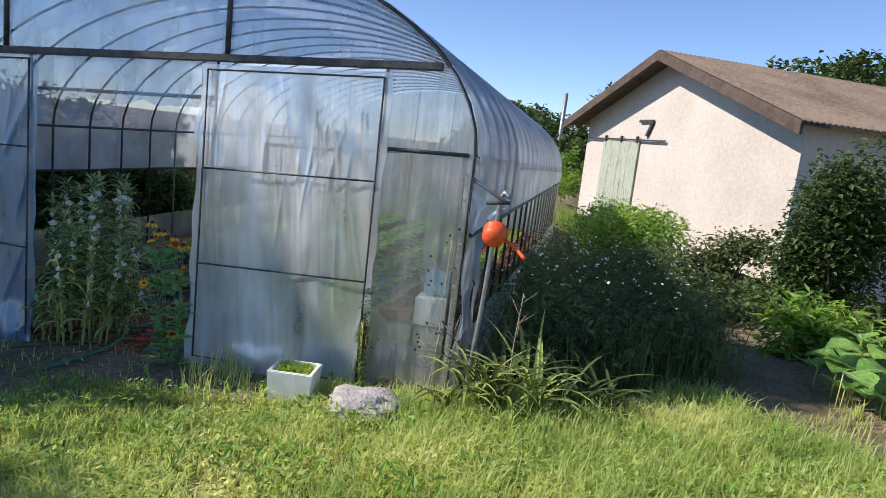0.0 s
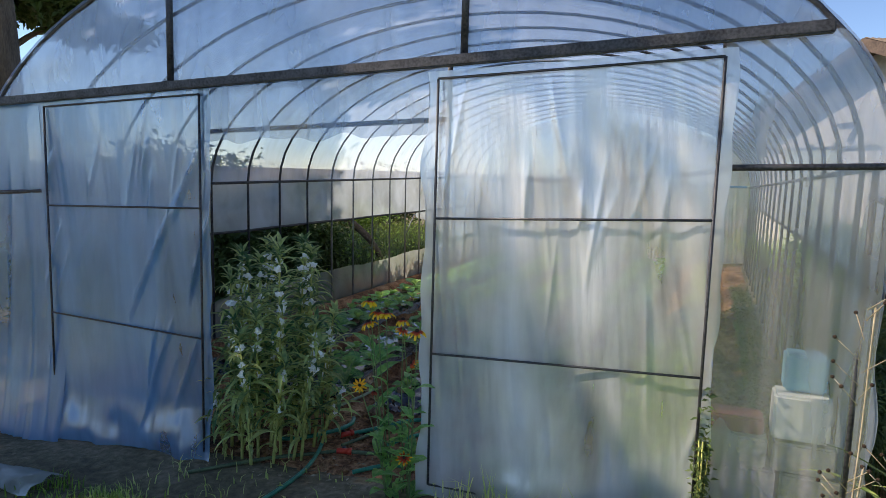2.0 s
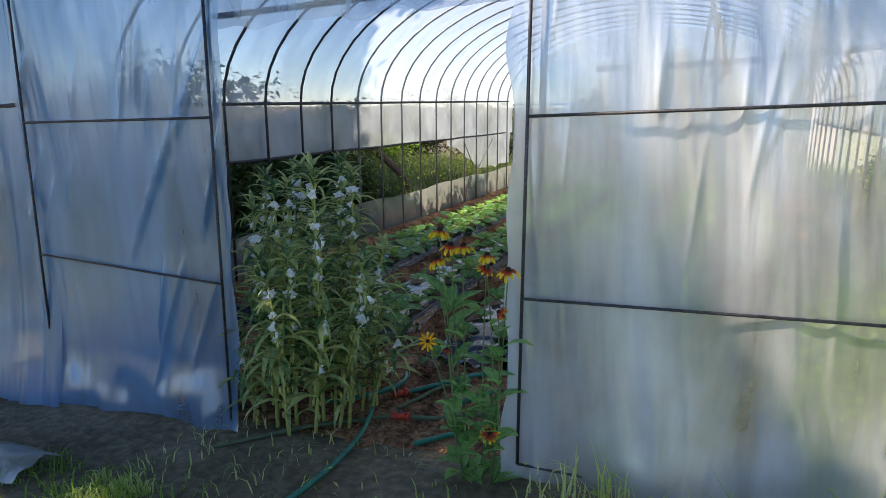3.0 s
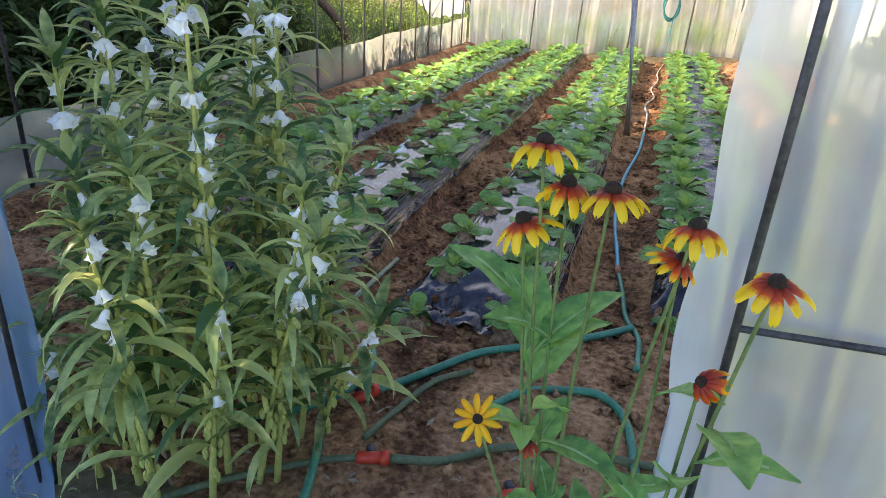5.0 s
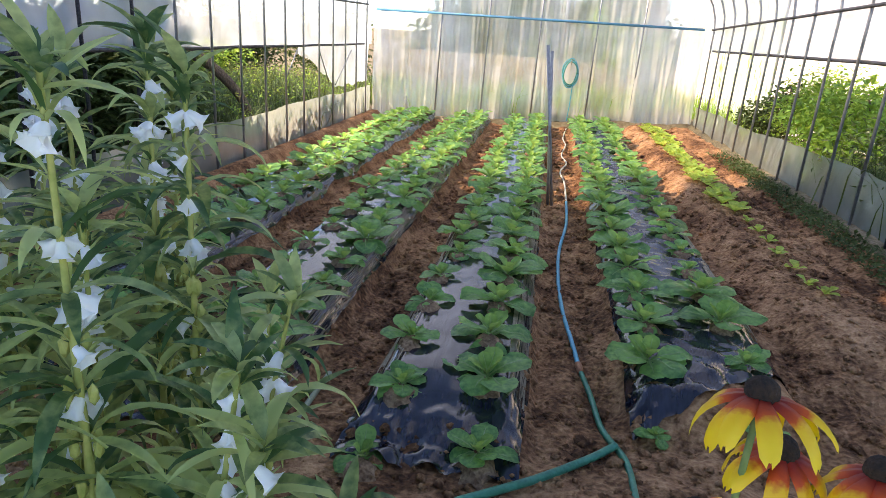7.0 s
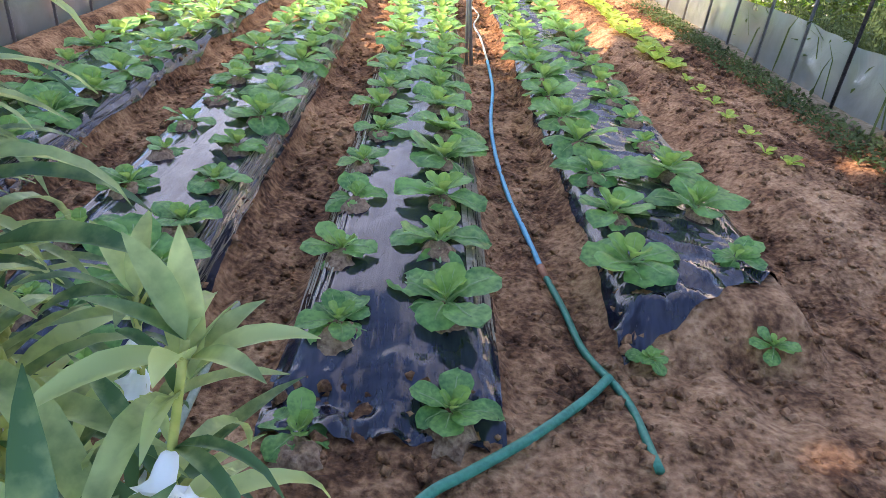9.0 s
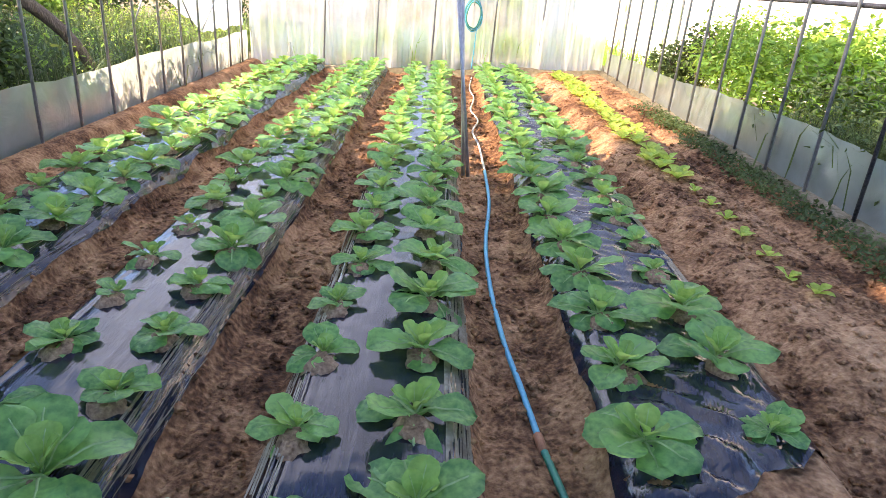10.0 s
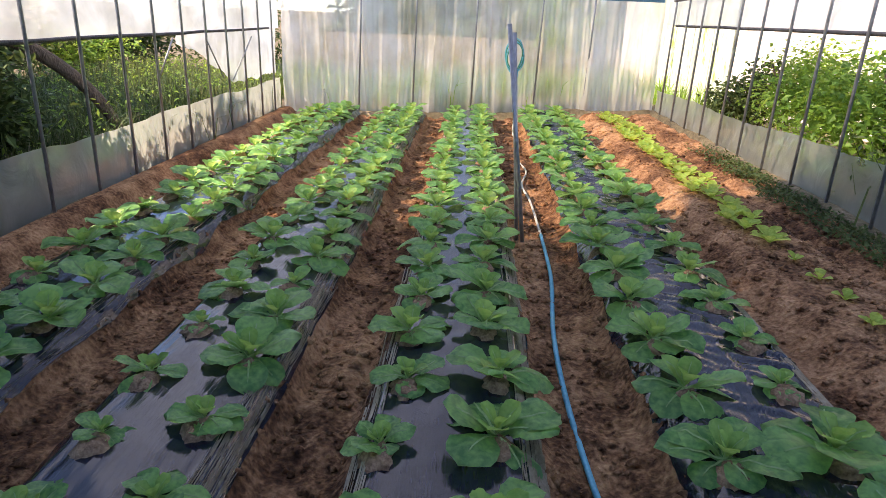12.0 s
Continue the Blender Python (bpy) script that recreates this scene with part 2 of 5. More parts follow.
BLOCK = mk("grey_block", (0.3, 0.29, 0.26), (0.5, 0.48, 0.43), 6, 0.95, 0.6, 8, 0.006)
BLUEP = mk("blue_plastic", (0.1, 0.35, 0.5), (0.2, 0.48, 0.62), 6, 0.5, 0.2, 5, 0.003)
HILL = mk("wooded_hill", (0.03, 0.065, 0.02), (0.1, 0.17, 0.05), 0.12, 0.9, 1.0, 9, 1.5)
FILM_ROOF = film("roof_film", (0.58, 0.68, 0.85), 0.44, 0.2, 3.0, (0.6, 1.6, 0.6), 0.09, 0.3)
FILM_GABLE = film("gable_film", (0.32, 0.43, 0.6), 0.56, 0.22, 3.0, (2.2, 1, 0.7), 0.12, 0.26, bump=0.6)
FILM_DOOR = film("door_film", (0.84, 0.88, 0.96), 0.34, 0.55, 1.5, (2.2, 1, 0.4), 0.22, 0.2, bump=0.6, dirt=(0.74, 0.66, 0.6), dirty=0.5, back=0.62)
# left door film: shade and blue sky reflection put into tint and dirt colours
FILM_DOOR_SKY = film("sky_tinted_door_film", (0.17, 0.36, 0.6), 0.32, 0.42, 1.5, (2.2, 1, 0.4), 0.1, 0.2, bump=0.6, dirt=(0.22, 0.42, 0.62), back=0.55)
FILM_CLEAR = film("clear_panel_film", (0.62, 0.66, 0.7), 0.62, 0.2, 1.6, (2.6, 1, 0.4), 0.14, 0.2, bump=0.8)
FILM_SIDE = film("side_film", (0.56, 0.64, 0.72), 0.42, 0.24, 2.5, (1, 1, 1), 0.1, 0.3)
FILM_SKIRT = film("skirt_film", (0.46, 0.5, 0.47), 0.32, 0.2, 3.0, (1, 1, 1), 0.18, 0.25, bump=1.0)
FILM_BACK = film("back_film", (0.84, 0.83, 0.78), 0.36, 0.3, 1.5, (1.5, 1, 0.5), 0.1, 0.3, bump=0.9, dirt=(0.5, 0.47, 0.24), dirty=0.9)


# ---- mesh helpers ----
def mesh(name, verts, faces, mats, parent=None, label="", smooth=True, index=None):
    me = bpy.data.meshes.new(name)
    me.from_pydata([tuple(v) for v in verts], [], faces)
    for m in mats if isinstance(mats, (list, tuple)) else [mats]:
        me.materials.append(m)
    me.polygons.foreach_set("use_smooth", [smooth] * len(me.polygons))
    if index is not None:
        me.polygons.foreach_set("material_index", index)
    me.update()
    ob = new(name, me)
    ob.parent = parent
    if label:
        ob["label"] = label
    return ob


def part(name, bm, material, parent, label="", smooth=False):
    me = bpy.data.meshes.new(name)
    bm.to_mesh(me)
    bm.free()
    me.materials.append(material)
    me.polygons.foreach_set("use_smooth", [smooth] * len(me.polygons))
    ob = new(name, me)
    ob.parent = parent
    if label:
        ob["label"] = label
    return ob


def empty(name, at=(0, 0, 0), label="", category="", group="", kind=""):
    ob = new(name)
    ob.empty_display_size = 0.05
    ob.location = at
    return tagged(ob, label, category, group, kind)


def tube_data(pts, r, sides=8, radii=None):
    """Vertices and faces of a round bar swept along pts."""
    pts = [Vector(p) for p in pts]
    vs, fs = [], []
    side = None
    for i, p in enumerate(pts):
        d = (pts[min(i + 1, len(pts) - 1)] - pts[max(i - 1, 0)]).normalized()
        if side is None:
            side = d.orthogonal().normalized()
        side = (side - d * side.dot(d)).normalized()
        up = d.cross(side)
        rr = radii[i] if radii else r
        for k in range(sides):
            a = 2 * math.pi * k / sides
            vs.append(p + (side * math.cos(a) + up * math.sin(a)) * rr)
    for i in range(len(pts) - 1):
        for k in range(sides):
            a, b = i * sides + k, i * sides + (k + 1) % sides
            fs.append((a, b, b + sides, a + sides))
    fs.append(tuple(range(sides))[::-1])
    fs.append(tuple(range((len(pts) - 1) * sides, len(pts) * sides)))
    return vs, fs


def tube(name, pts, r, mat, parent=None, label="", sides=8, radii=None):
    vs, fs = tube_data(pts, r, sides, radii)
    return mesh(name, vs, fs, mat, parent, label)


def box(name, lo, hi, mat, parent=None, label="", bevel=0.006, turn=0.0, jitter=0.0):
    """A bevelled box between two corners; turn about z through its middle, in degrees."""
    bm = bmesh.new()
    bmesh.ops.create_cube(bm, size=1)
    size, mid = Vector(hi) - Vector(lo), (Vector(hi) + Vector(lo)) / 2
    for v in bm.verts:
        v.co = Vector((v.co.x * size.x, v.co.y * size.y, v.co.z * size.z)) + Vector([random.uniform(-jitter, jitter) for _ in range(3)])
    if bevel:
        bmesh.ops.bevel(bm, geom=bm.edges[:], offset=min(bevel, min(size) * 0.3), segments=2, affect="EDGES")
    bm.transform(Matrix.Translation(mid) @ pose(0, 0, 0, 0, 0, turn))
    return part(name, bm, mat, parent, label)


def smooth_path(keys, n=10):
    """Catmull-Rom curve through keys."""
    k = [Vector(p) for p in keys]
    k = [k[0] * 2 - k[1]] + k + [k[-1] * 2 - k[-2]]
    out = []
    for i in range(1, len(k) - 2):
        a, b, c, d = k[i - 1:i + 3]
        for j in range(n):
            t = j / n
            out.append(0.5 * (2 * b + (c - a) * t + (2 * a - 5 * b + 4 * c - d) * t * t + (3 * b - a - 3 * c + d) * t ** 3))
    return out + [k[-2]]


def sheet(name, fn, nu, nv, mat, parent=None, label="", smooth=True):
    """A film or surface: fn(u, v) for u, v in 0..1."""
    vs = [fn(i / nu, j / nv) for i in range(nu + 1) for j in range(nv + 1)]
    fs = [(i * (nv + 1) + j, (i + 1) * (nv + 1) + j, (i + 1) * (nv + 1) + j + 1, i * (nv + 1) + j + 1) for i in range(nu) for j in range(nv)]
    return mesh(name, vs, fs, mat, parent, label, smooth)


def nz(x, y=0.0, z=0.0):
    return noise.noise(Vector((x, y, z)))


def lerp(a, b, t):
    return a + (b - a) * t


def step(a, b, t):
    t = min(1, max(0, (t - a) / (b - a)))
    return t * t * (3 - 2 * t)


# ---- the plan: an old polytunnel, twisted a little by age ----
XL, XR, YF, YB = -6.4, -0.8, 4.4, 15.7


def shoulder(y, right):
    return 1.29 - 0.0205 * (y - YF) if right else 1.0 + 0.011 * (y - YF)


def arch(a, y):
    """A point of the hoop at y; a runs from 0 (left shoulder) to 1 (right shoulder)."""
    t = math.pi * (1 - a)
    x = (XL + XR) / 2 + (XR - XL) / 2 * math.cos(t)
    return Vector((x, y, lerp(shoulder(y, False), shoulder(y, True), (x - XL) / (XR - XL)) + 1.45 * math.sin(t)))


BEDS = [(-5.48, 0.36, 5.9), (-4.48, 0.335, 5.68), (-3.52, 0.335, 5.64), (-2.45, 0.36, 6.06)]
BED_END = 15.25


def soil_base(x, y):
    return -0.69 + 0.15 * (x - XL) / (XR - XL)


def bed_lift(x, y):
    h = -0.085
    for c, w, y0 in BEDS:
        e = max(abs(x - c) - (w - 0.1), 0) / 0.16
        ends = step(y0 - 0.1, y0 + 0.2, y) * (1 - step(BED_END, BED_END + 0.25, y))
        h = max(h, lerp(-0.085, 0.05 + 0.028 * max(0, 1 - ((x - c) / w) ** 2), step(1, 0, e) * ends))
    e = max(abs(x + 1.55) - 0.18, 0) / 0.25
    h = max(h, lerp(-0.07, 0.04, step(1, 0, e) * step(6.4, 7.2, y)))
    h = max(h, lerp(-0.07, 0.03, step(-1.35, -1.05, x)))
    h = max(h, lerp(-0.07, 0.03, step(-6.15, -6.3, x)))
    return lerp(0.0, h, step(5.45, 6.25, y))


def floor_z(x, y):
    """Smooth under the taut film of the beds, rutted and crumbled in the furrows."""
    h = bed_lift(x, y)
    low = step(0.0, -0.07, h)
    rough = 1 - 0.85 * step(0.0, 0.05, h) if x < -1.95 else 1.0
    lumps = 0.018 * nz(x * 3, y * 3) + 0.016 * nz(x * 11, y * 8, 3) + 0.007 * nz(x * 19, y * 23, 6)
    return soil_base(x, y) + h + rough * lumps + low * (0.03 * nz(x * 9, y * 1.1, 12) + 0.02 * nz(x * 6, y * 5, 17) - 0.012)


def ground_z(x, y):
    xx = max(-9, min(2.5, x))
    z = -0.6 + 0.055 * (xx + 4.5) + 0.06 * max(-1, min(3.6, 3.6 - y))
    z = lerp(z, -0.72, step(5.5, 14, y) * step(-0.9, 0.3, x))
    if x < -6.4 and y > 4:
        z = lerp(z, -0.66, step(4, 7, y))
    z += 0.03 * nz(x * 1.3, y * 1.3, 7) + 0.012 * nz(x * 5, y * 5, 1)
    far = math.hypot(x, y - 8)
    z = lerp(z, -0.8, step(18, 40, far))
    if XL + 0.12 < x < XR - 0.12 and YF + 0.1 < y < YB - 0.1:
        z = soil_base(x, y) - 0.3
    return z


def axis_cuts(lo, hi, fine, edge):
    a = list(np.arange(lo, hi + 1e-6, fine))
    left, right, s, x = [], [], fine, lo
    while x > -edge:
        s *= 1.35
        x -= s
        left.append(x)
    s, x = fine, hi
    while x < edge:
        s *= 1.35
        x += s
        right.append(x)
    return left[::-1] + a + right


gx, gy = axis_cuts(-8, 5, 0.11, 900), axis_cuts(-1, 16.5, 0.11, 900)
gv = [(x, y, ground_z(x, y)) for x in gx for y in gy]
gf = [(i * len(gy) + j, (i + 1) * len(gy) + j, (i + 1) * len(gy) + j + 1, i * len(gy) + j + 1) for i in range(len(gx) - 1) for j in range(len(gy) - 1)]
ground = tagged(mesh("ground", gv, gf, DIRT), "bare earth and thin grass around the polytunnel", "ground", kind="structure")
fx, fy = np.arange(XL + 0.02, XR - 0.01, 0.028), np.arange(YF - 0.03, YB + 0.01, 0.034)
fv = [(x, y, floor_z(x, y)) for x in fx for y in fy]
ff = [(i * len(fy) + j, (i + 1) * len(fy) + j, (i + 1) * len(fy) + j + 1, i * len(fy) + j + 1) for i in range(len(fx) - 1) for j in range(len(fy) - 1)]
floor = tagged(mesh("floor", fv, ff, SOIL), "reddish brown tilled soil with furrows inside the polytunnel", "soil", kind="structure")

# ---- polytunnel ----
tunnel = empty("greenhouse", (-3.6, 10, -0.6), "old polytunnel of steel hoops and hazy plastic film", "greenhouse")
tunnel_inv = Matrix.Translation((3.6, -10, 0.6))


def under(ob, parent):
    """Keeps ob where it stands and makes it a part of parent."""
    ob.parent = parent
    ob.matrix_parent_inverse = Matrix.Translation(-parent.location)
    return ob


HOOPS = [YF + 0.02 + 0.6 * i for i in range(19)]
for y in HOOPS:
    lean = 0.02
    pts = [Vector((XL + lean, y, soil_base(XL, y) - 0.1))] + [arch(i / 26, y) for i in range(27)] + [Vector((XR - lean, y, soil_base(XR, y) - 0.1))]
    # darker pipe for hoops before y = 9, lighter pipe beyond
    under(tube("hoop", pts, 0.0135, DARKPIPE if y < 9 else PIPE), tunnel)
for right in (False, True):
    x = XR if right else XL
    inn = -0.03 if right else 0.03
    under(tube("shoulder_rail", [(x + inn, y, shoulder(y, right)) for y in HOOPS], 0.015, DARKPIPE), tunnel)
    top = 0.755 if right else 0.48
    under(tube("curtain_roller", [(x + (0.035 if right else -0.035), y, top + 0.012 * nz(y * 1.3, x)) for y in HOOPS], 0.016, DARKPIPE), tunnel)


def curtain(right):
    x, top = (XR + 0.02, 0.755) if right else (XL - 0.02, 0.48)
    s = 1 if right else -1

    def fn(u, v):
        y = lerp(YF + 0.02, YB, u)
        bulge = 0.02 * nz(y * 2.2, v * 3, x) + 0.012 * math.cos((y - YF) / 0.6 * 2 * math.pi)
        return (x + s * (0.012 + bulge * math.sin(math.pi * v)), y, lerp(top, shoulder(y, right), v))
    return fn


def skirt(right):
    x = XR + 0.02 if right else XL - 0.02
    s = 1 if right else -1

    def fn(u, v):
        y = lerp(YF + 0.02, YB, u)
        top = (-0.06 - 0.015 * (y - 9) if right else -0.24) + 0.05 * nz(y * 0.9, x) + 0.012 * nz(y * 4, x)
        return (x + s * (0.012 + (0.035 * nz(y * 1.7, v * 2, x) + 0.016 * nz(y * 7 + v * 2, v * 3, x)) * v), y, lerp(soil_base(x, y) - 0.06, top, v))
    return fn


for right in (False, True):
    under(sheet("side_curtain", curtain(right), 110, 8, FILM_SIDE), tunnel)
    under(sheet("skirt", skirt(right), 240, 8, FILM_SKIRT), tunnel)


def roof(u, v):
    y = lerp(YF, YB, v)
    p = arch(u, y)
    c = Vector(((XL + XR) / 2, y, shoulder(y, True)))
    sag = 0.012 * (1 - math.cos((y - YF - 0.02) / 0.6 * 2 * math.pi)) / 2
    return p + (p - c).normalized() * (0.022 - sag + 0.006 * nz(y * 3, u * 9))


under(sheet("roof_film", roof, 44, 152, FILM_ROOF, smooth=True), tunnel)


def gable(u, v):
    """The film over the front above the rail."""
    x = lerp(XL + 0.02, XR - 0.02, u)
    t = math.acos(max(-1, min(1, (x - (XL + XR) / 2) / ((XR - XL) / 2))))
    top = lerp(shoulder(YF, False), shoulder(YF, True), u) + 1.45 * math.sin(t)
    low = rail_z(x) - 0.02
    return (x, YF + 0.015 + 0.012 * nz(x * 6, v * 2), lerp(min(low, top), top, v))


def rail_z(x):
    return 1.84 + 0.047 * (x + 1.09)


under(sheet("gable_film", gable, 70, 8, FILM_GABLE), tunnel)
rail = under(box("top_rail", (-2.6, -0.025, -0.026), (2.6, 0.025, 0.026), DARKPIPE, None, "dark steel sliding rail"), tunnel)
rail.matrix_parent_inverse = tunnel_inv
rail.matrix_basis = Matrix.Translation((-3.66, YF - 0.07, rail_z(-3.66))) @ pose(0, 0, 0, 0, -math.degrees(math.atan(0.047)), 0)
for x, z1 in ((-2.67, 2.5), (-4.57, 2.5)):
    under(tube("gable_post", [(x, YF, rail_z(x)), (x, YF, z1)], 0.02, DARKPIPE), tunnel)
for x in (-5.56, -4.34, -2.74, -1.46, -0.86):
    under(tube("front_post", [(x, YF - 0.0, ground_z(x, YF) - 0.1), (x, YF, rail_z(x) if x < -1 else 1.3)], 0.014, DARKPIPE), tunnel)
under(tube("front_bar", [(-1.46, YF - 0.02, 1.27), (-0.83, YF - 0.02, 1.29)], 0.014, DARKPIPE), tunnel)
under(tube("front_bar", [(-6.42, YF - 0.02, 0.97), (-5.58, YF - 0.02, 1.02)], 0.014, DARKPIPE), tunnel)
under(tube("front_bar", [(-4.34, YF + 0.05, 1.42), (-2.74, YF + 0.05, 1.49)], 0.014, DARKPIPE), tunnel)


def front_panel(x0, x1, zt0, zt1, wob=0.03, y=YF - 0.02, k=0.0, foot=0.0):
    def fn(u, v):
        x = lerp(x0, x1, u)
        zb = ground_z(x, y - 0.1) - 0.02
        fold = wob * nz(x * 7, v * 1.2 + k, 2) + 0.4 * wob * nz(x * 21, v * 2, 5 + k)
        t = math.acos(max(-1, min(1, (x - (XL + XR) / 2) / ((XR - XL) / 2))))
        top = min(lerp(zt0, zt1, u), lerp(1.0, 1.29, (x - XL) / (XR - XL)) + 1.45 * math.sin(t))
        return (x, y + fold * (1.2 - v) - foot * (1 - v) ** 4, lerp(zb, top, v))
    return fn


under(sheet("side_panel_film", front_panel(-1.46, -0.8, rail_z(-1.46), rail_z(-0.8)), 40, 30, FILM_CLEAR), tunnel)
under(sheet("corner_film", lambda u, v: (-0.79 + 0.05 * nz(u * 3, v * 4), YF + 0.75 * u, lerp(-0.45, 1.29 - 0.02 * u - 0.5 * u * u, v)), 14, 18, FILM_SIDE), tunnel)
under(sheet("side_panel_film", front_panel(-6.42, -5.52, rail_z(-6.4), rail_z(-5.5), 0.06, k=3, foot=0.12), 40, 30, FILM_DOOR_SKY), tunnel)
under(sheet("header_film", lambda u, v: (lerp(-4.32, -2.76, u), YF + 0.02 + 0.02 * nz(u * 9, v), lerp(1.36 + 0.05 * u + 0.05 * nz(u * 9, 4), rail_z(lerp(-4.32, -2.76, u)), v)), 40, 6, FILM_GABLE), tunnel)


def loose(u, v):
    y = lerp(12.3, YB + 0.05, u)
    low = lerp(0.36, -0.16, step(0, 0.55, u)) + 0.05 * nz(y * 3, 2) + 0.02 * nz(y * 11, 5)
    return (XL - 0.1 + 0.03 * nz(y * 3, v * 2, 4) + 0.012 * nz(y * 14, v * 3, 8), y, lerp(low, 0.5, v))


under(sheet("loose_film", loose, 90, 10, FILM_SIDE, None, "torn loose film hanging below the side curtain"), tunnel)
for y0, z0, y1, z1 in ((12.7, 0.42, 13.4, -0.05), (14.2, 0.4, 13.7, -0.1), (11.9, 0.45, 11.75, 0.1)):
    under(tube("stay", [(XL + 0.05, y0, z0), (XL - 0.04, y1, z1)], 0.008, PIPE), tunnel)
fold_rng = random.Random(31)
FOLDS = [(fold_rng.uniform(XL, XR), fold_rng.uniform(-0.25, 0.25), fold_rng.uniform(0.45, 1.0), fold_rng.uniform(0.02, 0.055), fold_rng.uniform(0.012, 0.03)) for _ in range(60)]


def tight_folds(x, v):
    """Narrow creases that run up from the foot of the back film."""
    out = 0.0
    for cx, lean, top, deep, wide in FOLDS:
        d = (x - cx - lean * v) / wide
        if abs(d) < 4 and v < top:
            out -= deep * (1 - v / top) ** 0.5 / (1 + d * d)
    return out


def back(u, v):
    x = lerp(XL, XR, u)
    t = math.acos(max(-1, min(1, (x - (XL + XR) / 2) / ((XR - XL) / 2 + 1e-6))))
    top = lerp(shoulder(YB, False), shoulder(YB, True), u) + 1.45 * math.sin(t)
    g = nz(x * 1.1, v * 1.5, 31)
    f = 0.12 * nz(x * 2.6 + v * 0.8, v * 1.1, 8) + (0.08 + 0.09 * g) * nz(x * 9 + v * 1.5 * g, v * 1.4, 9) + 0.045 * (0.3 + abs(g)) * nz(x * 24 + v * 2, v * 2, 4)
    return (x, YB + 0.06 + f * (1.1 - v) + tight_folds(x, v), lerp(soil_base(x, YB) - 0.1, top, v))


under(sheet("back_film", back, 460, 20, FILM_BACK), tunnel)
under(tube("back_bar", [(XL + 0.05, YB - 0.03, 1.065), (XR - 0.05, YB - 0.03, 1.075)], 0.02, BLUEBAR, None, "blue painted cross bar"), tunnel)
for x in (-5.2, -4.38, -3.5, -2.56, -1.82):
    t = math.acos((x - (XL + XR) / 2) / ((XR - XL) / 2))
    under(tube("back_post", [(x - 0.03, YB - 0.01, -0.75), (x + 0.03, YB - 0.01, 1.09 + 1.45 * math.sin(t))], 0.013, PIPE), tunnel)


def sliding_door(x0, x1, bars, label, skin, y=YF - 0.06, drag=(-0.3, 0.35), deep=0.011, spill=0.05):
    zb, zt = bars[0], bars[-1]
    d = empty("sliding_door", ((x0 + x1) / 2, y, zb[0]), label, "door", "front doors")
    dz = lambda z, x: lerp(z[0], z[1], (x - x0) / (x1 - x0))
    for x in (x0, x1):
        under(tube("stile", [(x, y, dz(zb, x)), (x, y, dz(zt, x))], 0.007, DARKPIPE), d)
    for z in bars:
        under(tube("crossbar", [(x0, y, z[0]), (x1, y, z[1])], 0.006, DARKPIPE), d)

    r = random.Random(int(-x0 * 10))
    creases = [(r.uniform(x0, x1), r.uniform(0.5, 0.95) if i % 2 else r.uniform(0.1, 0.9), r.uniform(*drag), r.uniform(0.06, 0.2), r.uniform(0.004, deep)) for i in range(24)]

    def crease(x, v):
        """Tight diagonal folds where the film is pulled over the frame."""
        out = 0.0
        for cx, cv, sl, half, deep in creases:
            s = abs(v - cv) / half
            if s < 1:
                d = (x - cx - sl * (v - cv) * 2.1) / 0.011
                out -= deep * (1 - s * s) / (1 + d * d)
        return out

    def fn(u, v):
        x = lerp(x0 - 0.07, x1 + 0.05, u)
        xx = min(max(x, x0), x1)
        low = ground_z(x, y) + 0.02 + 0.02 * nz(x * 4)
        edge = 0.045 * nz(v * 7, u * 2, 4) if u in (0, 1) else 0
        wr = 0.02 * nz(x * 3.5 + v * 2, v * 2, x0) + 0.008 * nz(x * 13 + v * 5, v * 2, x0 + 3) + 0.002 * nz(x * 41 + v * 9, v * 3, x0) + crease(x, v)
        hem = max(0, 0.14 - v) / 0.14
        return (x + edge, y + 0.022 + wr - spill * hem * (0.5 + 0.8 * nz(x * 3, v * 9, 1) + 0.3 * nz(x * 8, v * 16, 5)), lerp(low, dz(zt, xx) + 0.04, v))
    under(sheet("door_film", fn, 190, 70, skin, None, "hazy wrinkled plastic film"), d)
    return d


sliding_door(-5.6, -4.3, [(-0.56, -0.56), (0.19, 0.16), (0.92, 0.96), (1.57, 1.63)], "steel framed sliding door in plastic film, blue sky sheen tinted in", FILM_DOOR_SKY, drag=(0.1, 0.6), deep=0.045, spill=0.09)
sliding_door(-2.78, -1.46, [(-0.45, -0.42), (0.27, 0.33), (0.98, 1.04), (1.68, 1.74)], "steel framed sliding door covered in hazy white plastic film", FILM_DOOR)


